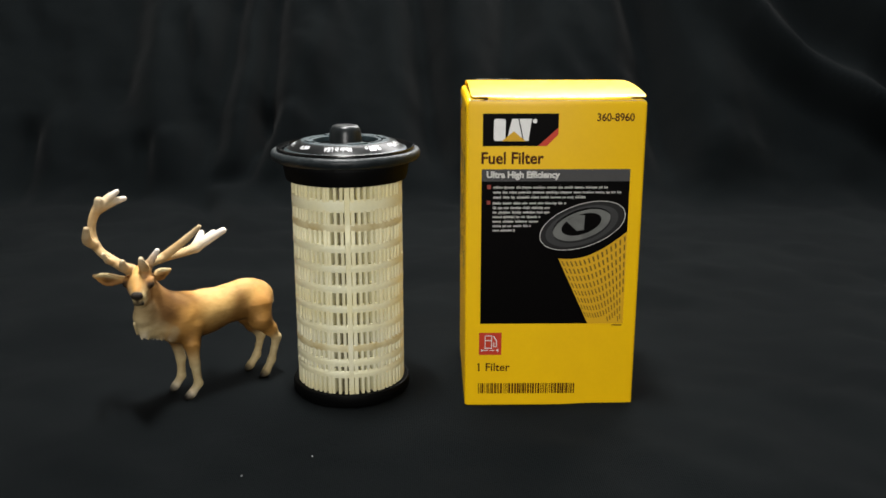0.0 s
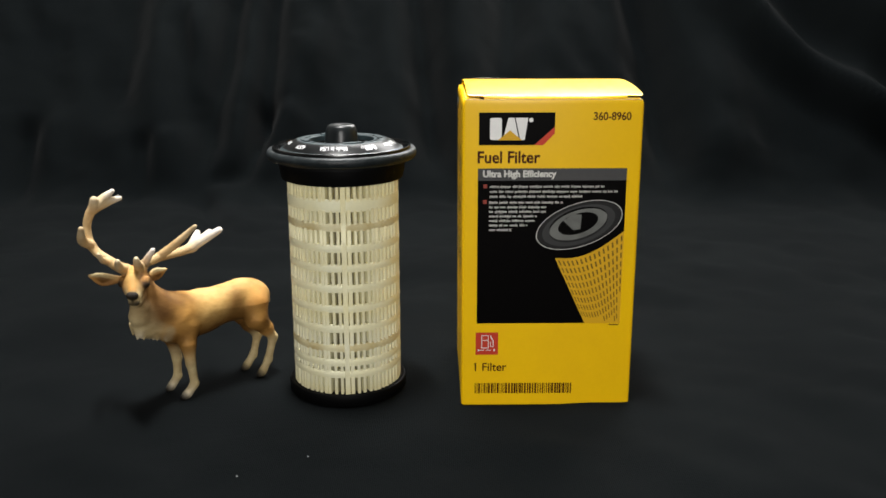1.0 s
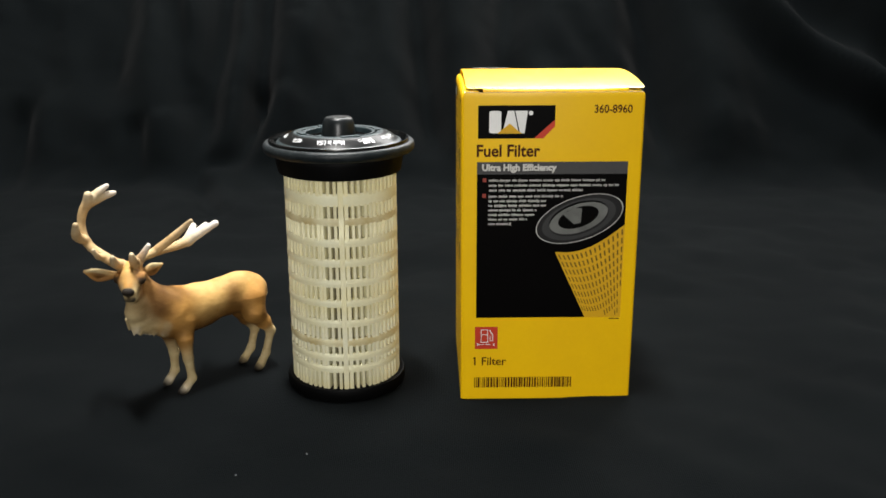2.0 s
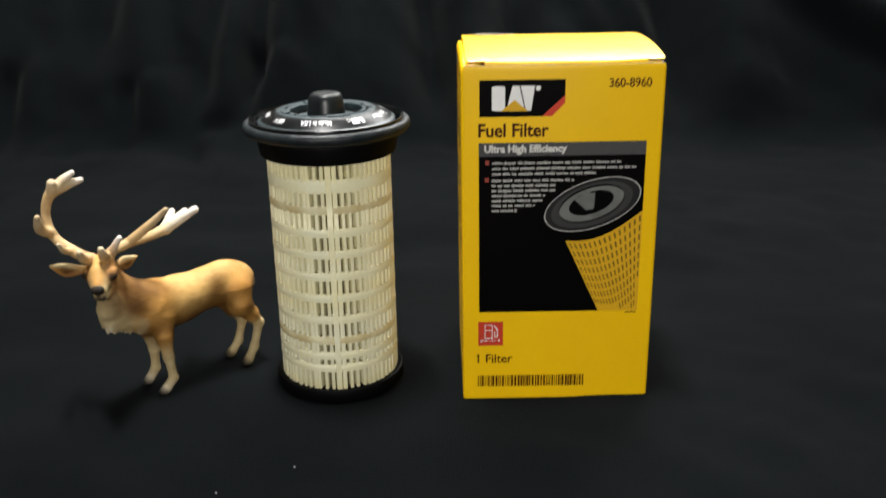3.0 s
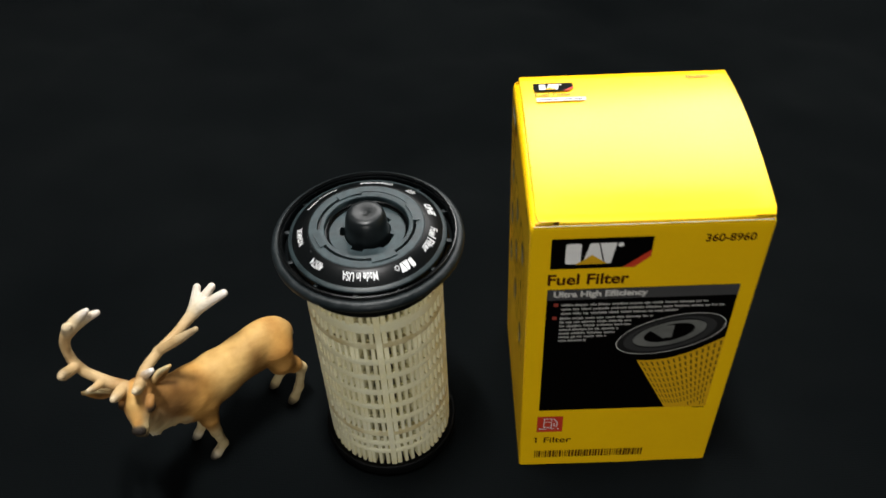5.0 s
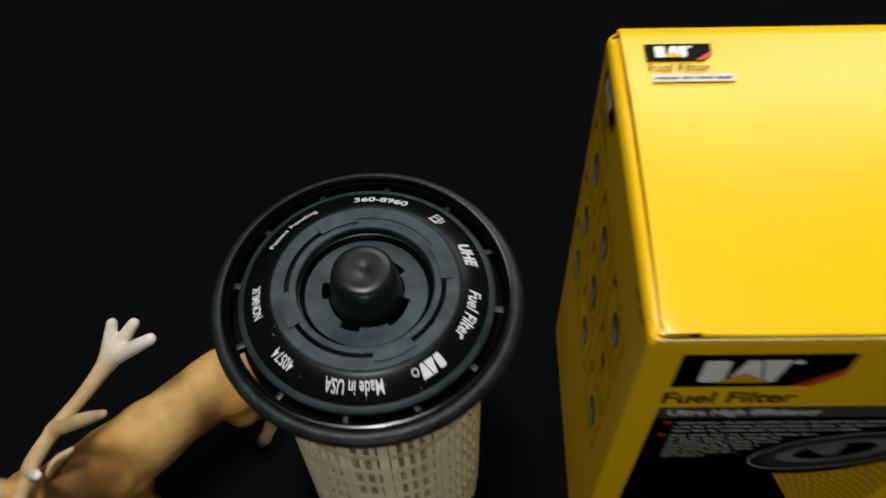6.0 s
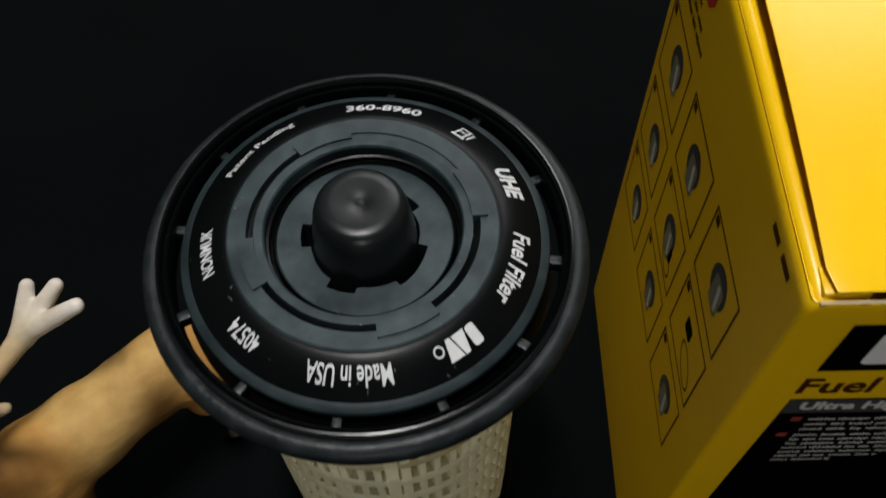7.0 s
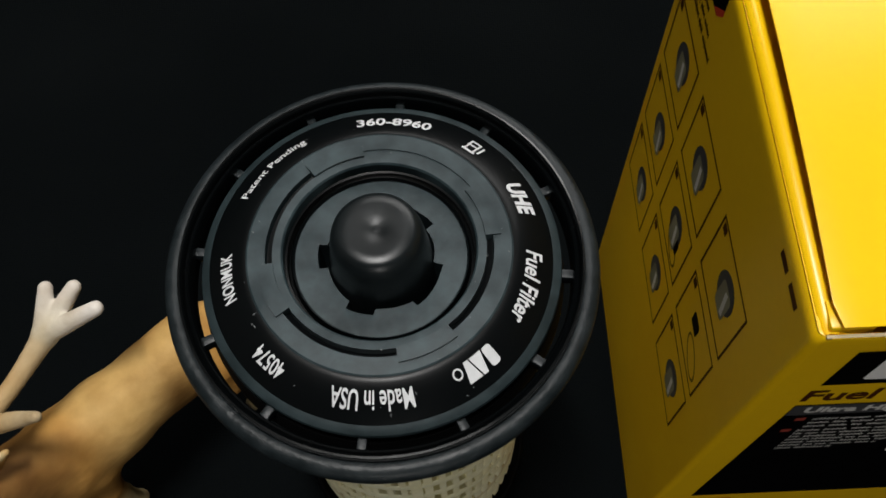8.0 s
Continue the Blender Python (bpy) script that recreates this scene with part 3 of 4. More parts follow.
def printed_filter(panel):
    """The picture of a filter printed on the panel."""
    def cone(p, q):
        left = (0.0655 + 0.0178 * q, 0.0885 - 0.0380 * q)
        right = (0.1034, 0.1035 - 0.0440 * q)
        sag = 0.0052 * math.sin(math.pi * p ** 0.9) * (1 - 0.1 * q)
        return (left[0] + (right[0] - left[0]) * p, left[1] + (right[1] - left[1]) * p - sag)

    edge = [cone(k / 12, 0.0) for k in range(13)] + [(0.1034, 0.0500), (0.0834, 0.0500)]
    body = ink("printed_cone", [edge], on_front, 0.00018, INK_YELLOW, panel, "printed yellow filter mesh")
    slots = []
    for row in range(12):
        for col in range(15):
            p0, q0 = 0.03 + col / 15.2, 0.035 + row / 9.0
            poly = [cone(p0, q0), cone(p0 + 0.025, q0 + 0.004), cone(p0 + 0.031, q0 + 0.078), cone(p0 + 0.006, q0 + 0.074)]
            if min(v for _, v in poly) > 0.0504 and max(u for u, _ in poly) < 0.1030:
                slots.append(poly)
    ink("printed_slot", slots, on_front, 0.00026, INK_OLIVE, body, "dark printed slots")
    tilt, cu, cv = 0.33, 0.0784, 0.1070
    ink("printed_rim", [ellipse(cu - 0.0002, cv - 0.0040, 0.0262, 0.0128, tilt)], on_front, 0.00030, INK_BLACK, panel)
    ink("printed_disc", [ellipse(cu, cv, 0.0240, 0.0118, tilt)], on_front, 0.00036, INK_DEEP, panel, "printed dark grey lid")
    ink("printed_bevel", ring_quads(cu - 0.0003, cv - 0.0002, (0.0208, 0.0103), (0.0166, 0.0084), tilt), on_front, 0.00042, INK_DARK, panel)
    ink("printed_edge", ring_quads(cu, cv, (0.0246, 0.0122), (0.0242, 0.0119), tilt), on_front, 0.00042, INK_PALE, panel, "pale printed rim line")
    ink("printed_ring", ring_quads(cu - 0.0006, cv + 0.0008, (0.0165, 0.0083), (0.0114, 0.0056), tilt), on_front, 0.00042, INK_RING, panel, "grey printed ring")
    ink("printed_hole", [ellipse(cu - 0.0006, cv + 0.0008, 0.0113, 0.0055, tilt)], on_front, 0.00042, INK_BLACK, panel)
    ink("printed_knob", [[(cu - 0.0090, cv + 0.0025), (cu - 0.0030, cv - 0.0030), (cu + 0.0008, cv - 0.0022), (cu + 0.0012, cv + 0.0058), (cu - 0.0030, cv + 0.0062)]], on_front, 0.00048, INK_RING, panel)


carton()

# ---------------------------------------------------------------- filter
CENTRE = (-0.0537, 0.5205, 0.0)


def fuel_filter():
    tube = thing("fuel_filter", CENTRE, "upright fuel filter cartridge, black rimmed lid, cream pleated body", "filter")
    # bottom cap
    cap = [(0, 0.0002), (0.0318, 0.0002), (0.0338, 0.0008), (0.0348, 0.0024), (0.0349, 0.0070), (0.0345, 0.0080), (0.0337, 0.0083),
           (0.0331, 0.0078), (0.0315, 0.0072), (0, 0.0072)]
    part("bottom_cap", lathe("bottom_cap", cap), CAP_BLACK, tube, "black bottom cap")
    # its dark brown stands in for the shade deep between the pleats
    part("core", lathe("core", [(0.0150, 0.0072), (0.0262, 0.0072), (0.0262, 0.1290), (0.0150, 0.1270)], 48), CORE, tube, "inner tube, dark brown for the shade between pleats")
    # pleats of the medium: thin radial fins, unevenly spaced
    fin = [block("pleat", (0.0255, -w, 0.0076), (r, w, 0.1298), 0.0004) for w, r in ((0.00092, 0.0317), (0.00116, 0.0318), (0.00150, 0.0321))]
    rnd = random.Random(21)
    count, seam = 60, -85.0
    for k in range(count):
        a = 360 * k / count
        a += 0 if k == 0 else rnd.uniform(-1.1, 1.1) + 2.0 * math.sin(radians(a)) * math.exp(-min(a, 360 - a) / 18)
        a += seam
        ob = part("pleat", fin[2] if k == 0 else fin[rnd.choice((0, 0, 1))], MEDIA, tube)
        ob.matrix_local = pose(0, 0, 0, 0, 0, a)
    # rings moulded round the pleats
    bands = ((0.1180, 0.0036), (0.1060, 0.0023), (0.0940, 0.0023), (0.0825, 0.0023), (0.0708, 0.0023), (0.0590, 0.0023),
             (0.0472, 0.0023), (0.0358, 0.0024), (0.0270, 0.0023), (0.0200, 0.0023))
    for z, h in bands:
        ring = [(0.0295, -h), (0.0315, -h), (0.0319, -h * 0.5), (0.0319, h * 0.5), (0.0315, h), (0.0295, h)]
        ob = part("band", lathe("band", ring, 96), CAGE_WORN if z in (0.1060, 0.0358) else CAGE, tube)
        ob.matrix_local = pose(0, 0, z, rnd.uniform(-0.3, 0.3), rnd.uniform(0.2, 0.6), 0)
    # neck under the lid
    neck = [(0.0250, 0.1290), (0.0336, 0.1290), (0.0345, 0.1293), (0.0353, 0.1330), (0.0359, 0.1372), (0.0358, 0.1396), (0.0349, 0.1414),
            (0.0338, 0.1410), (0.0340, 0.1345), (0.0328, 0.1308), (0.0250, 0.1308)]
    part("neck", lathe("neck", neck), CAP_BLACK, tube, "black moulded neck")
    # the rubber seal round the rim, and the lip inside it
    seal = [(0.0376, 0.1402), (0.0398, 0.1398), (0.0414, 0.1404), (0.0423, 0.1417), (0.0425, 0.1433), (0.0422, 0.1447), (0.0414, 0.1456),
            (0.0402, 0.1459), (0.0394, 0.1456), (0.0390, 0.1446), (0.0378, 0.1440)]
    part("seal", lathe("seal", seal, 128), RUBBER, tube, "dark grey rubber seal")
    lip = [(0.0370, 0.1402), (0.0379, 0.1402), (0.0391, 0.1440), (0.0393, 0.1466), (0.0391, 0.1474), (0.0387, 0.1475), (0.0384, 0.1469), (0.0382, 0.1454),
           (0.0378, 0.1451), (0.0377, 0.1460), (0.0374, 0.1463), (0.0371, 0.1458)]
    part("rim_lip", lathe("rim_lip", lip, 128, 30), LIP_BLACK, tube, "black inner rim")
    # the disc of the lid
    def slope(r):
        """Height of the lid's rounded shoulder."""
        return 0.1506 - 0.0044 * (max(0.0, r - 0.0255) / 0.0080) ** 1.4

    disc = [(0.0180, 0.1375), (0.0325, 0.1385), (0.0338, 0.1400), (0.0343, 0.1420), (0.0343, 0.1440), (0.0340, 0.1453)]
    disc += [(r, slope(r)) for r in (0.0335, 0.0330, 0.0322, 0.0312, 0.0302, 0.0292, 0.0282, 0.0272, 0.0264, 0.0258)]
    disc += [(0.0250, 0.1506), (0.0180, 0.1477)]
    lid = part("lid", lathe("lid", disc, 128, 30), LID_BLACK, tube, "glossy black sloping lid")
    part("lid_edge", lathe("lid_edge", [(0.0331, 0.1452), (0.0340, 0.1444), (0.0347, 0.1447), (0.0349, 0.1453), (0.0347, 0.1459), (0.0342, 0.1462), (0.0336, 0.1465), (0.0331, 0.1467)], 128, 30), LID_WORN, lid, "worn grey lid edge")
    collar = [(0.0184, 0.1450), (0.0184, 0.1503), (0.0187, 0.1507), (0.0203, 0.1508), (0.0204, 0.1484), (0.0215, 0.1484), (0.0217, 0.1508), (0.0250, 0.1508),
              (0.0256, 0.1504), (0.0257, 0.1492), (0.0205, 0.1477)]
    part("collar", lathe("collar", collar, 128, 30), LID_GREY, lid, "worn dark grey collar")
    # the groove in the collar is filled at four low tabs and along one shallow stretch
    for a0, a1 in ((-82, -53), (4, 34), (98, 128), (187, 215)):
        part("collar_tab", arc_block("collar_tab", 0.0202, 0.0232, 0.1482, 0.1514, a0, a1, 12), LID_GREY, lid)
    for a0, a1 in ((34, 98),):
        part("collar_step", arc_block("collar_step", 0.0202, 0.0218, 0.1482, 0.1505, a0, a1, 18), LID_GREY, lid)
    recess = [(0.0166, 0.1471), (0.0170, 0.1477), (0.0173, 0.1471), (0.0175, 0.1455), (0.0186, 0.1453), (0.0187, 0.1380), (0.0166, 0.1380)]
    part("recess_wall", lathe("recess_wall", recess, 96, 30), LIP_BLACK, lid)
    # the well round the knob, with a toothed opening
    TEETH = ((190, 236, 0.0105), (263, 303, 0.0110), (350, 392, 0.0103), (70, 110, 0.0105), (130, 164, 0.0106))
    steps, verts, faces = 240, [], []
    for k in range(steps):
        a = 360 * k / steps
        hole = min([0.0122] + [r for a0, a1, r in TEETH if (a - a0) % 360 < a1 - a0]) + 0.0002 * math.sin(radians(5 * a))
        c, s = math.cos(radians(a)), math.sin(radians(a))
        verts += [(r * c, r * s, z) for r, z in ((0.0168, 0.1468), (0.0135, 0.1468), (hole, 0.1467), (hole, 0.1320))]
    for k in range(steps):
        j = (k + 1) % steps
        faces += [(4 * k + i, 4 * j + i, 4 * j + i + 1, 4 * k + i + 1) for i in range(3)]
    part("well", from_lists("well", verts, faces, 25), LID_GREY, lid, "dark grey well with a toothed opening")
    part("well_floor", lathe("well_floor", [(0, 0.1295), (0.0115, 0.1295), (0.0115, 0.1320), (0, 0.1320)], 48), CAP_BLACK, lid)
    knob = [(0, 0.1310), (0.0108, 0.1310), (0.0104, 0.1410), (0.0098, 0.1480), (0.0092, 0.1525), (0.0088, 0.1552), (0.0083, 0.1571), (0.0076, 0.1582),
            (0.0068, 0.1587), (0.0050, 0.1588), (0.0030, 0.1586), (0.0016, 0.1585), (0.0011, 0.15835), (0.0006, 0.15835), (0.0003, 0.1584), (0, 0.1584)]
    part("knob", lathe("knob", knob, 72, 50), KNOB_BLACK, lid, "rounded black centre knob")
    # bridges between lid and rim
    for k in range(12):
        ob = part("bridge", bpy.data.meshes.get("bridge") or block("bridge", (0.0338, -0.0009, 0.1412), (0.0378, 0.0009, 0.1440), 0.0002), RUBBER, tube)
        ob.matrix_local = pose(0, 0, 0, 0, 0, -6.5 + 30 * k)

    # print on the lid: the heads of the letters point outwards
    def round_lid(angle):
        def place(u, v, h):
            a, r = radians(angle) - u / 0.0293, 0.0293 + v
            return (r * math.cos(a), r * math.sin(a), slope(r) + h)
        return place

    for body, angle, wide, high, bold, shear in (("360-8960", 83.8, 0.0154, 0.0027, 0.022, 0), ("UHE", 20.0, 0.0076, 0.0034, 0.045, 0.15),
                                                 ("Fuel Filter", -17.4, 0.0148, 0.0032, 0.02, 0.12), ("Made in USA", -93.5, 0.0152, 0.0034, 0.014, 0),
                                                 ("40574", -133.8, 0.0068, 0.0030, 0.015, 0), ("NONMUK", -171.4, 0.0100, 0.0025, 0.02, 0),
                                                 ("Patent Pending", 137.4, 0.0172, 0.0022, 0.012, 0)):
        lettering(body, -wide / 2, -high / 2, wide / 2, high / 2, round_lid(angle), 0.00016, LID_PRINT, lid, "white lettering", bold, shear)
    # pale flecks of dust and scuffs on the lid
    rnd, flecks = random.Random(17), []
    for k in range(34):
        a, r, long = rnd.uniform(0, 6.28), rnd.choice((rnd.uniform(0.0190, 0.0250), rnd.uniform(0.0258, 0.0330))), rnd.uniform(0.0002, 0.0009)
        turn, thin = rnd.uniform(0, 3.14), rnd.uniform(0.00004, 0.00010)
        c, t = Vector((r * math.cos(a), r * math.sin(a))), Vector((math.cos(turn), math.sin(turn)))
        n = Vector((-t.y, t.x)) * thin
        flecks.append([c - t * long * 0.5, c + n, c + t * long * 0.5, c - n])

    def on_lid(u, v, h):
        return (u, v, max(slope(math.hypot(u, v)), 0.1508 if math.hypot(u, v) < 0.0252 else 0.0) + h)

    ink("dust_fleck", flecks, on_lid, 0.00014, DUST, lid, "pale flecks of dust")
    w = 0.0016
    pump = [rect(-w, -w, -w + 0.0004, w), rect(0.0004, -w, 0.0008, w), rect(-w, w - 0.0004, 0.0008, w), rect(-w, -0.0001, 0.0008, 0.0003),
            rect(-0.002, -0.0019, 0.0012, -0.0014), rect(0.0014, -0.0012, 0.0018, 0.0012)]
    ink("pump_sign", pump, round_lid(49), 0.00016, LID_PRINT, lid, "white fuel pump sign")
    mark = [rounded(-0.0036, -0.0018, -0.0016, 0.0018, 0.0006), [(-0.0014, -0.0018), (-0.0005, 0.0018), (0.0004, 0.0018), (0.0014, -0.0018)],
            [(0.0007, 0.0018), (0.0034, 0.0018), (0.0027, -0.0018), (0.0017, -0.0018)]]
    ink("logo_block", mark, round_lid(-52.5), 0.00016, LID_PRINT, lid, "white logo blocks")
    ink("logo_block", ring_quads(0, -0.0006, (0.0010, 0.0010), (0.0007, 0.0007), 0, 20), round_lid(-61.5), 0.00016, LID_PRINT, lid)


fuel_filter()

# ---------------------------------------------------------------- toy deer
TAN, BROWN, CREAM, PALE, SAND = (0.44, 0.230, 0.058), (0.110, 0.050, 0.010), (0.47, 0.375, 0.200), (0.57, 0.50, 0.36), (0.49, 0.308, 0.105)
HORN, BONE, TIP, BLACK, FACE = (0.47, 0.330, 0.165), (0.52, 0.42, 0.27), (0.70, 0.655, 0.60), (0.008, 0.006, 0.005), (0.29, 0.145, 0.043)
DEER = (-0.1330, 0.5240, 0.0)


def side(s, z, l):
    """A place on the deer: s back along the body from the fore feet, l towards its far side."""
    return (-0.153 + 0.750 * s - 0.661 * l, 0.507 + 0.661 * s + 0.750 * l, z)


def deer_shapes():
    """Tapered limbs: (from, to, radius, radius, colour, softness of the join)."""
    out = []

    def limb(points, radii, colours, soft, later=1.0):
        for k in range(len(points) - 1):
            out.append((points[k], points[k + 1], radii[k], radii[k + 1], colours[k], colours[k + 1], soft if k < 1 else min(soft, later)))

    def smooth(points, count=4):
        """More points on a smooth curve through those given."""
        p = [np.array(points[0]) * 2 - points[1]] + [np.array(q) for q in points] + [np.array(points[-1]) * 2 - points[-2]]
        fine = []
        for k in range(1, len(p) - 2):
            for t in np.arange(count) / count:
                fine.append(tuple(0.5 * (2 * p[k] + (p[k + 1] - p[k - 1]) * t + (2 * p[k - 1] - 5 * p[k] + 4 * p[k + 1] - p[k + 2]) * t * t
                                         + (3 * p[k] - p[k - 1] - 3 * p[k + 1] + p[k + 2]) * t ** 3)))
        return fine + [tuple(p[-2])]

    def curve(points, radii, colours, soft):
        full = smooth([(*p, r, *c) for p, r, c in zip(points, radii, colours)])
        limb([q[:3] for q in full], [q[3] for q in full], [q[4:] for q in full], soft, 0.0003)

    # trunk
    limb([side(0.003, 0.0482, 0.001), side(0.018, 0.0492, 0.001), side(0.034, 0.0505, 0.001), side(0.050, 0.0500, 0.001)], [0.0125, 0.0112, 0.0098, 0.0108],
         [TAN, SAND, SAND, TAN], 0.006)
    limb([side(0.045, 0.0540, 0.001), side(0.055, 0.0505, 0.001)], [0.0082, 0.0078], [SAND, SAND], 0.006)
    # brown belly and lower flank: part paint, part shade put into the colour
    limb([side(0.000, 0.0425, 0), side(0.022, 0.0435, 0)], [0.0092, 0.0070], [BROWN, BROWN], 0.006)
    limb([side(0.030, 0.0465, -0.002), side(0.043, 0.0450, -0.004)], [0.0056, 0.0050], [BROWN, BROWN], 0.005)
    # rump and tail
    limb([side(0.0605, 0.0510, 0), side(0.0630, 0.0455, 0)], [0.0026, 0.0016], [TAN, PALE], 0.003)
    # neck, chest and beard
    limb([side(0.002, 0.0520, 0), side(-0.010, 0.0575, 0.0), (-0.1640, 0.4930, 0.0700)], [0.0112, 0.0088, 0.0066], [TAN, BROWN, FACE], 0.006)
    limb([side(-0.002, 0.0440, 0), side(-0.015, 0.0480, 0), (-0.1645, 0.4870, 0.0620)], [0.0086, 0.0068, 0.0046], [TAN, CREAM, CREAM], 0.004)
    limb([(-0.1655, 0.4825, 0.0655), (-0.1668, 0.4875, 0.0560), side(-0.019, 0.0470, 0.0)], [0.0034, 0.0046, 0.0056], [CREAM, CREAM, CREAM], 0.003)
    rnd = random.Random(12)
    for k in range(40):
        a = rnd.random()
        top = side(-0.0235 + 0.024 * a, 0.0480 - 0.0065 * a + rnd.uniform(-0.001, 0.002), rnd.uniform(-0.0065, 0.0045))
        low = rnd.uniform(0.0036, 0.0062)
        out.append((top, (top[0] - 0.0004, top[1] - 0.0010, top[2] - low), 0.0024, 0.0004, CREAM, PALE if k % 3 else CREAM, 0.0014))
    # head
    limb([(-0.1665, 0.4900, 0.0768), (-0.1655, 0.4815, 0.0752), (-0.1634, 0.4735, 0.0718)], [0.0068, 0.0056, 0.0036], [FACE, FACE, CREAM], 0.003)
    limb([(-0.1672, 0.4880, 0.0822), (-0.1655, 0.4800, 0.0792), (-0.1640, 0.4738, 0.0752)], [0.0032, 0.0028, 0.0022], [TAN, SAND, TAN], 0.002)
    limb([(-0.1650, 0.4840, 0.0690), (-0.1634, 0.4742, 0.0682)], [0.0044, 0.0029], [FACE, CREAM], 0.002)
    limb([(-0.1644, 0.4702, 0.0735), (-0.1619, 0.4700, 0.0735)], [0.0021, 0.0021], [BLACK, BLACK], 0.0003)
    limb([(-0.1631, 0.4698, 0.0728), (-0.1631, 0.4702, 0.0700)], [0.0014, 0.0007], [BLACK, BLACK], 0.0003)
    limb([(-0.1648, 0.4714, 0.0690), (-0.1612, 0.4712, 0.0690)], [0.0013, 0.0013], [BLACK, BLACK], 0.0005)
    for x, y in ((-0.1722, 0.4822), (-0.1592, 0.4808)):
        out.append(((x, y, 0.0768), (x, y + 0.001, 0.0768), 0.0023, 0.0023, BLACK, BLACK, 0.0004))
        out.append(((x, y + 0.0004, 0.0788), (x, y + 0.004, 0.0788), 0.0017, 0.0017, FACE, FACE, 0.001))
    # ears: a pale rim round a dark hollow
    for root, high, peak, low in (((-0.1750, 0.4905, 0.0768), (-0.1850, 0.4885, 0.0802), (-0.1918, 0.4880, 0.0796), (-0.1855, 0.4892, 0.0744)),
                                  ((-0.1618, 0.4935, 0.0772), (-0.1588, 0.4982, 0.0800), (-0.1540, 0.5028, 0.0790), (-0.1580, 0.4992, 0.0748))):
        mid = tuple((p + q) / 2 for p, q in zip(high, low))
        behind = (mid[0], mid[1] + 0.0012, mid[2])
        curve([root, high, peak], [0.0014, 0.0010, 0.0008], [TAN, CREAM, CREAM], 0.0008)
        curve([root, low, peak], [0.0016, 0.0011, 0.0008], [FACE, FACE, TAN], 0.0008)
        limb([(root[0], root[1] + 0.001, root[2]), behind, peak], [0.0016, 0.0022, 0.0006], [FACE, BROWN, TAN], 0.0008)
    # antlers
    curve([(-0.1695, 0.4882, 0.0815), (-0.1800, 0.4895, 0.0870), (-0.1895, 0.4912, 0.0945), (-0.1928, 0.4938, 0.1050), (-0.1902, 0.4945, 0.1140), (-0.1855, 0.4970, 0.1195)],
          [0.0034, 0.0027, 0.0024, 0.0022, 0.0026, 0.0028], [FACE, HORN, HORN, HORN, HORN, BONE], 0.0012)
    curve([(-0.1880, 0.4955, 0.1165), (-0.1838, 0.4978, 0.1212), (-0.1788, 0.4992, 0.1250)], [0.0026, 0.0023, 0.0013], [HORN, BONE, TIP], 0.001)
    curve([(-0.1870, 0.4965, 0.1165), (-0.1815, 0.4998, 0.1190), (-0.1760, 0.5017, 0.1205)], [0.0026, 0.0023, 0.0014], [HORN, BONE, TIP], 0.001)
    limb([(-0.1888, 0.4945, 0.1155), (-0.1872, 0.4930, 0.1212)], [0.0026, 0.0022], [HORN, BONE], 0.001)
    curve([(-0.1902, 0.4915, 0.0958), (-0.1918, 0.4830, 0.1010), (-0.1888, 0.4752, 0.1092)], [0.0024, 0.0026, 0.0015], [HORN, HORN, BONE], 0.001)
    curve([(-0.1800, 0.4895, 0.0870), (-0.1820, 0.4835, 0.0895), (-0.1822, 0.4782, 0.0945)], [0.0020, 0.0017, 0.0010], [HORN, HORN, BONE], 0.0014)
    curve([(-0.1712, 0.4880, 0.0838), (-0.1722, 0.4810, 0.0862), (-0.1713, 0.4752, 0.0912)], [0.0026, 0.0025, 0.0014], [HORN, HORN, BONE], 0.001)
    curve([(-0.1640, 0.4895, 0.0820), (-0.1630, 0.4965, 0.0845), (-0.1582, 0.5083, 0.0845), (-0.1520, 0.5198, 0.0840), (-0.1465, 0.5310, 0.0842)],
          [0.0032, 0.0027, 0.0024, 0.0024, 0.0030], [FACE, HORN, HORN, HORN, BONE], 0.0012)
    limb([(-0.1465, 0.5310, 0.0842), (-0.1450, 0.5422, 0.0908)], [0.0030, 0.0019], [PALE, TIP], 0.001)
    limb([(-0.1460, 0.5320, 0.0845), (-0.1376, 0.5420, 0.0910)], [0.0031, 0.0020], [PALE, TIP], 0.001)
    limb([(-0.1460, 0.5320, 0.0845), (-0.1298, 0.5345, 0.0942)], [0.0030, 0.0020], [PALE, TIP], 0.001)
    curve([(-0.1590, 0.5070, 0.0850), (-0.1475, 0.5065, 0.0935), (-0.1362, 0.5045, 0.1035)], [0.0024, 0.0023, 0.0013], [HORN, HORN, BONE], 0.001)
    limb([(-0.1628, 0.4930, 0.0848), (-0.1560, 0.4888, 0.0938)], [0.0023, 0.0014], [HORN, TIP], 0.001)
    curve([(-0.1640, 0.4895, 0.0835), (-0.1632, 0.4835, 0.0868), (-0.1624, 0.4792, 0.0915)], [0.0025, 0.0023, 0.0014], [HORN, HORN, BONE], 0.001)
    # fore legs
    limb([side(0.005, 0.0430, -0.0055), side(0.0035, 0.0340, -0.0086), (-0.1438, 0.5032, 0.0215), (-0.1428, 0.5044, 0.0085), (-0.1466, 0.5022, 0.0030)],
         [0.0078, 0.0046, 0.0028, 0.0023, 0.0027], [TAN, TAN, CREAM, CREAM, PALE], 0.002)
    limb([(-0.1476, 0.5013, 0.0022), (-0.1486, 0.5005, 0.0016)], [0.0027, 0.0021], [BLACK, BLACK], 0.0006)
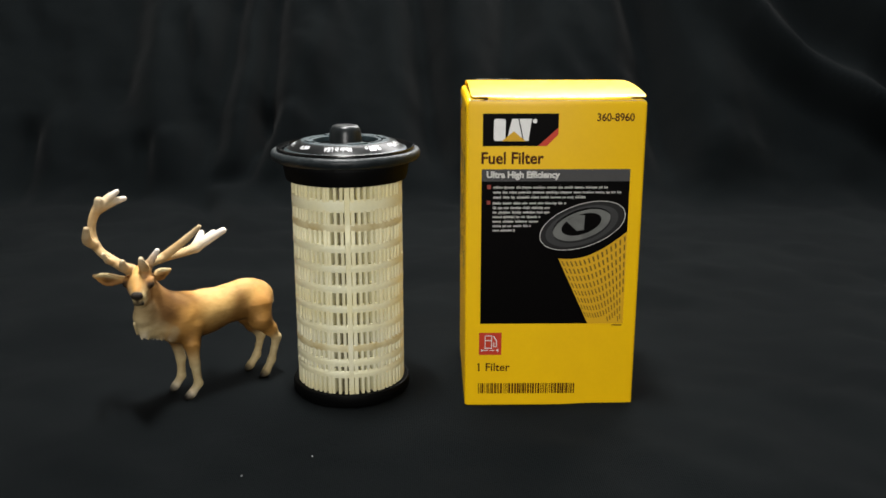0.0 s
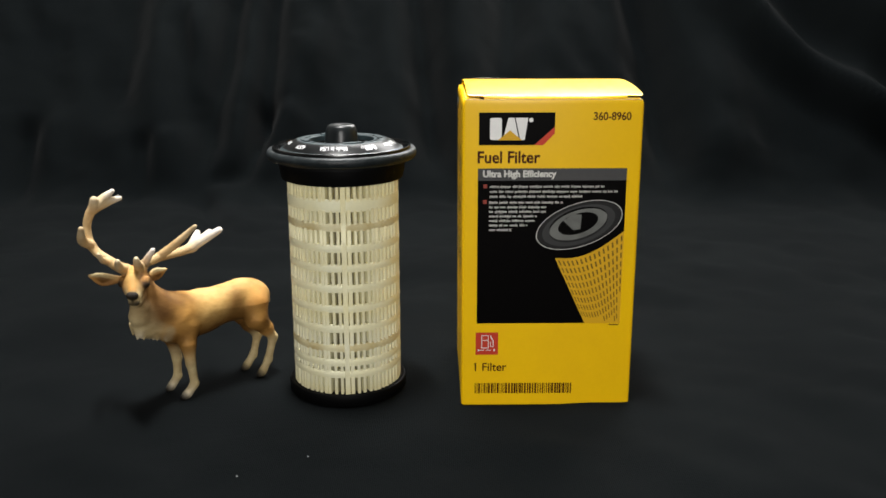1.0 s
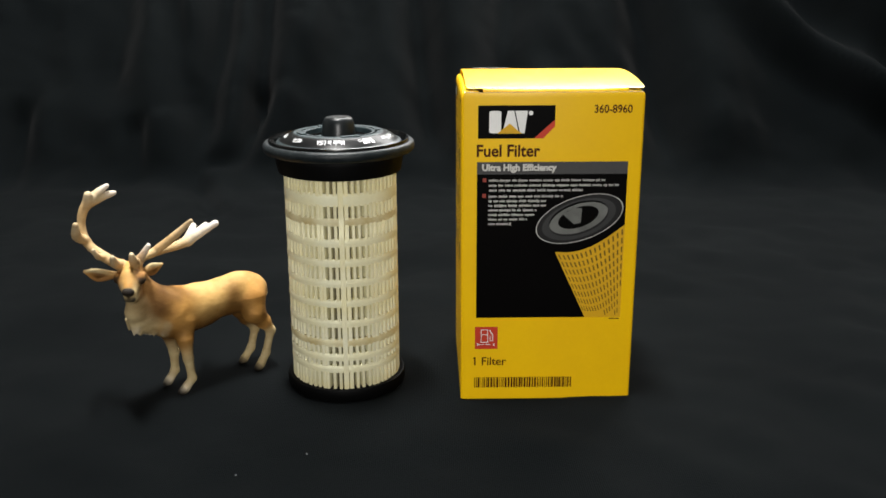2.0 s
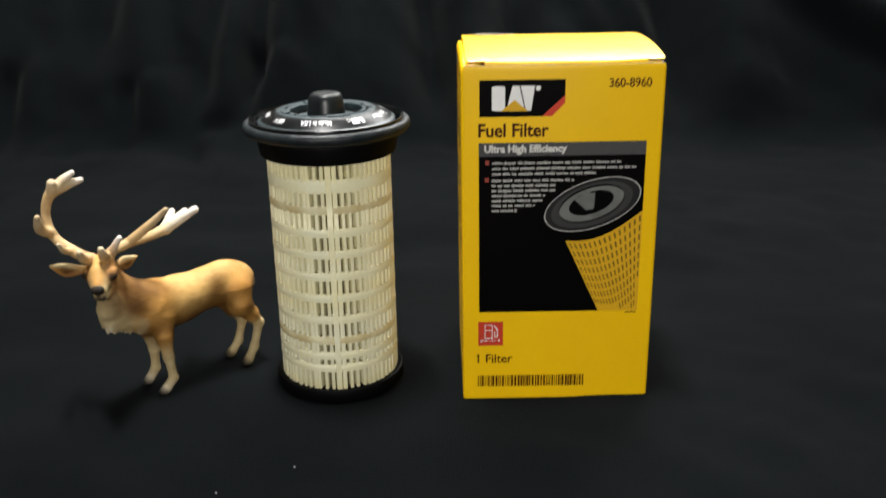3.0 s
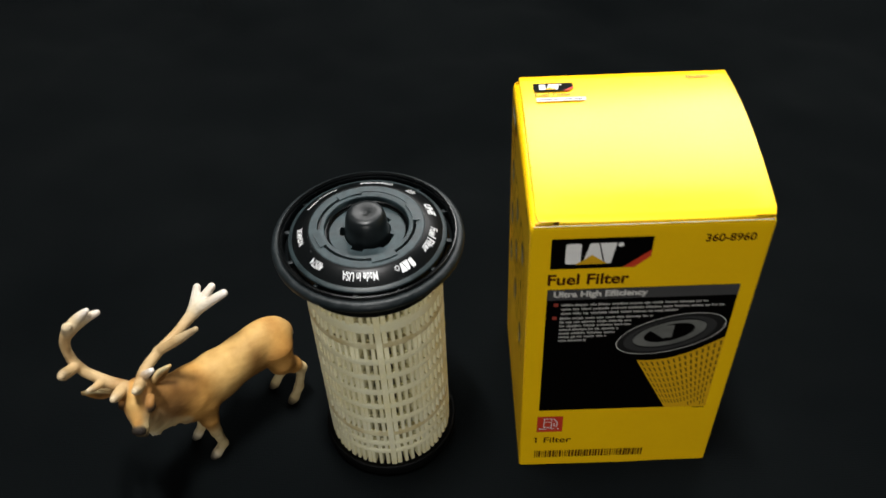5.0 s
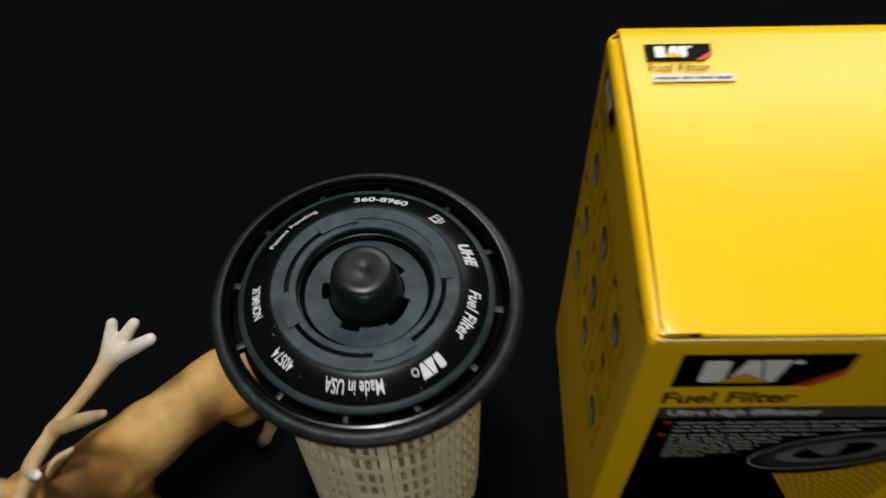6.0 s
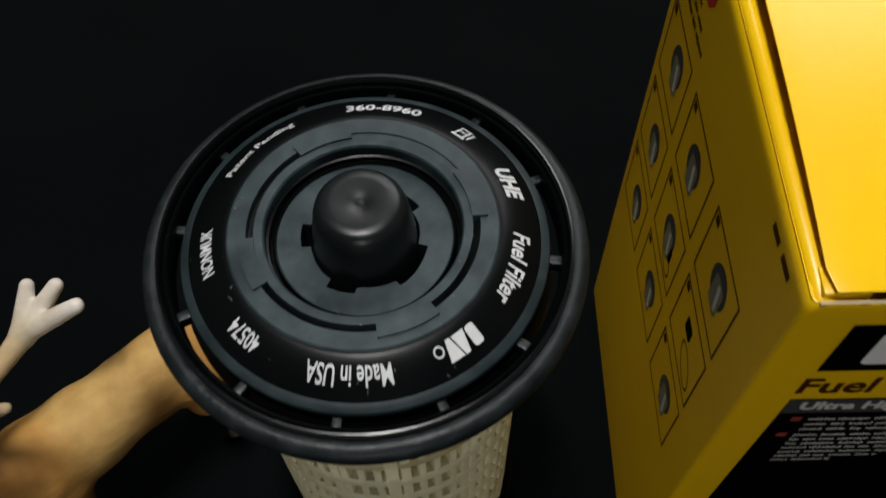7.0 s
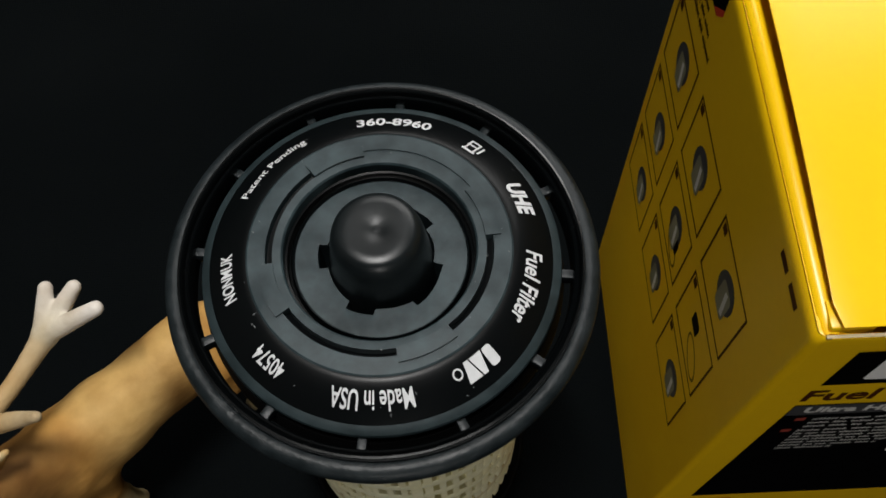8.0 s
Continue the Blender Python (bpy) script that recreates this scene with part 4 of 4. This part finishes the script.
    limb([side(0.003, 0.0430, 0.0055), side(0.002, 0.0330, 0.0086), (-0.1557, 0.5166, 0.0200), (-0.1560, 0.5164, 0.0085), (-0.1592, 0.5142, 0.0032)],
         [0.0074, 0.0043, 0.0027, 0.0023, 0.0026], [TAN, BROWN, CREAM, CREAM, PALE], 0.002)
    limb([(-0.1600, 0.5135, 0.0022), (-0.1608, 0.5129, 0.0016)], [0.0026, 0.0020], [BLACK, BLACK], 0.0006)
    # hind legs
    limb([side(0.0500, 0.0470, -0.0050), side(0.0500, 0.0385, -0.0075), side(0.0560, 0.0310, -0.0080), (-0.1022, 0.5412, 0.0240), (-0.1054, 0.5386, 0.0100), (-0.1086, 0.5362, 0.0032)],
         [0.0094, 0.0068, 0.0042, 0.0026, 0.0022, 0.0027], [TAN, TAN, TAN, CREAM, CREAM, CREAM], 0.0025)
    limb([(-0.1096, 0.5354, 0.0022), (-0.1104, 0.5347, 0.0016)], [0.0027, 0.0021], [BLACK, BLACK], 0.0006)
    limb([side(0.0500, 0.0470, 0.0050), side(0.0490, 0.0380, 0.0075), side(0.0530, 0.0300, 0.0080), (-0.1140, 0.5520, 0.0215), (-0.1168, 0.5496, 0.0090), (-0.1205, 0.5468, 0.0032)],
         [0.0092, 0.0062, 0.0040, 0.0025, 0.0022, 0.0026], [TAN, BROWN, BROWN, CREAM, CREAM, CREAM], 0.0025)
    limb([(-0.1214, 0.5460, 0.0022), (-0.1222, 0.5454, 0.0016)], [0.0026, 0.0020], [BLACK, BLACK], 0.0006)
    return out


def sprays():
    """Airbrushed brown patches that also carry the shade of belly, flanks and creases: (from, to, reach, colour,
    strength).
    """
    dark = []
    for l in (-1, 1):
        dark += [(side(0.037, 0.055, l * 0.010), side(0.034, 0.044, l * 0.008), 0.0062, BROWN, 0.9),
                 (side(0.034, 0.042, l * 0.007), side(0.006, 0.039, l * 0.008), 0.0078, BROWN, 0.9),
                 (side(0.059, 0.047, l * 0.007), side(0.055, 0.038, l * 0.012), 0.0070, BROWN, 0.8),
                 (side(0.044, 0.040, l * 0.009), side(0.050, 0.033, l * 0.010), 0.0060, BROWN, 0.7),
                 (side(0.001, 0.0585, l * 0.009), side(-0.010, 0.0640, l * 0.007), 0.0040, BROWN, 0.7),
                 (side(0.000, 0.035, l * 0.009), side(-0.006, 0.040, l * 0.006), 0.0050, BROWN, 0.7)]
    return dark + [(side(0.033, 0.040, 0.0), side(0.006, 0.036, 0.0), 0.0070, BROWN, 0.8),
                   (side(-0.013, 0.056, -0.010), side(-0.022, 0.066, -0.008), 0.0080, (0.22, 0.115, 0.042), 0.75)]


def limb_distance(p, a, b, ra, rb):
    a, b = np.array(a, np.float32), np.array(b, np.float32)
    ab = b - a
    h = np.clip(((p - a) @ ab) / max(float(ab @ ab), 1e-12), 0, 1)
    return np.linalg.norm(p - a - h[..., None] * ab, axis=-1) - (ra + (rb - ra) * h), h


def toy_deer():
    """One moulded figure: limbs melted into one skin on a fine grid."""
    shapes = deer_shapes()
    step = 0.00062
    lo, hi = np.array((-0.2005, 0.4600, -0.0008)), np.array((-0.0930, 0.5630, 0.1290))
    axes = [np.arange(a, b, step, dtype=np.float32) for a, b in zip(lo, hi)]
    field = np.full([len(a) for a in axes], 0.02, np.float32)
    for a, b, ra, rb, _, _, soft in shapes:
        reach = max(ra, rb) + soft + 3 * step
        cut = []
        for n in range(3):
            i = max(0, int((min(a[n], b[n]) - reach - lo[n]) / step))
            j = min(len(axes[n]), int((max(a[n], b[n]) + reach - lo[n]) / step) + 2)
            cut.append(slice(i, j))
        p = np.stack(np.meshgrid(*[ax[c] for ax, c in zip(axes, cut)], indexing="ij"), -1)
        d, _ = limb_distance(p, a, b, ra, rb)
        old = field[tuple(cut)]
        k = np.clip(0.5 + 0.5 * (old - d) / soft, 0, 1)
        field[tuple(cut)] = old * (1 - k) + d * k - soft * k * (1 - k)
    # the feet stand flat
    field = np.maximum(field, -(axes[2] - np.float32(0.0))[None, None, :])
    # skin: one point in each cell that the surface crosses
    inside = field < 0
    nx, ny, nz = field.shape
    total = np.zeros((nx - 1, ny - 1, nz - 1), np.int8)
    corners = [(i, j, k) for i in (0, 1) for j in (0, 1) for k in (0, 1)]
    for i, j, k in corners:
        total += inside[i:nx - 1 + i, j:ny - 1 + j, k:nz - 1 + k]
    cells = np.argwhere((total > 0) & (total < 8))
    index = np.full(total.shape, -1, np.int64)
    index[tuple(cells.T)] = np.arange(len(cells))
    where, weight = np.zeros((len(cells), 3)), np.zeros(len(cells))
    for n in range(3):
        for c in corners:
            if c[n]:
                continue
            p0 = cells + c
            p1 = p0.copy()
            p1[:, n] += 1
            f0, f1 = field[tuple(p0.T)], field[tuple(p1.T)]
            cross = (f0 < 0) != (f1 < 0)
            t = np.where(cross, f0 / np.where(cross, f0 - f1, 1), 0)
            at = p0.astype(float)
            at[:, n] += t
            where += at * cross[:, None]
            weight += cross
    points = lo + step * where / weight[:, None]
    faces = []
    for n in range(3):
        q, r = (n + 1) % 3, (n + 2) % 3
        a = np.take(inside, range(field.shape[n] - 1), n)
        b = np.take(inside, range(1, field.shape[n]), n)
        for e in np.argwhere(a != b):
            if min(e[q], e[r]) < 1:
                continue
            quad = []
            for dq, dr in ((1, 1), (0, 1), (0, 0), (1, 0)):
                c = e.copy()
                c[q] -= dq
                c[r] -= dr
                if (c >= total.shape).any():
                    break
                quad.append(int(index[tuple(c)]))
            if len(quad) == 4 and min(quad) >= 0:
                faces.append(tuple(quad) if inside[tuple(e)] else tuple(reversed(quad)))
    # paint: each limb's colour, blended where limbs meet
    paint, sums = np.zeros((len(points), 3)), np.zeros(len(points))
    best = np.full(len(points), 1.0)
    found = []
    for a, b, ra, rb, ca, cb, soft in shapes:
        d, h = limb_distance(points.astype(np.float32), a, b, ra, rb)
        found.append((d, h, ca, cb, soft))
        best = np.minimum(best, d)
    for d, h, ca, cb, soft in found:
        w = np.exp(-np.clip((d - best) / (0.00022 + 0.10 * soft), 0, 40))
        paint += w[:, None] * (np.array(ca) * (1 - h[:, None]) + np.array(cb) * h[:, None])
        sums += w
    paint /= sums[:, None]
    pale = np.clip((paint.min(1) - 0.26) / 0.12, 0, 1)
    # sprayed brown over it, darker also where shade lies under the body
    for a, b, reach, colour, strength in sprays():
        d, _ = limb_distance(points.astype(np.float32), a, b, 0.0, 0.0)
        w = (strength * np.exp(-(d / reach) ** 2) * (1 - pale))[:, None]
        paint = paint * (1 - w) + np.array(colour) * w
    me = from_lists("toy_deer", points - np.array(DEER), faces, 80)
    layer = me.color_attributes.new("paint", "FLOAT_COLOR", "POINT")
    layer.data.foreach_set("color", np.concatenate([paint, np.ones((len(points), 1))], 1).ravel())
    me.materials.append(FUR)
    ob = new("toy_deer", me)
    ob.location = DEER
    tagged(ob, "tan plastic toy deer with pale-tipped antlers standing on black cloth", "toy")


toy_deer()
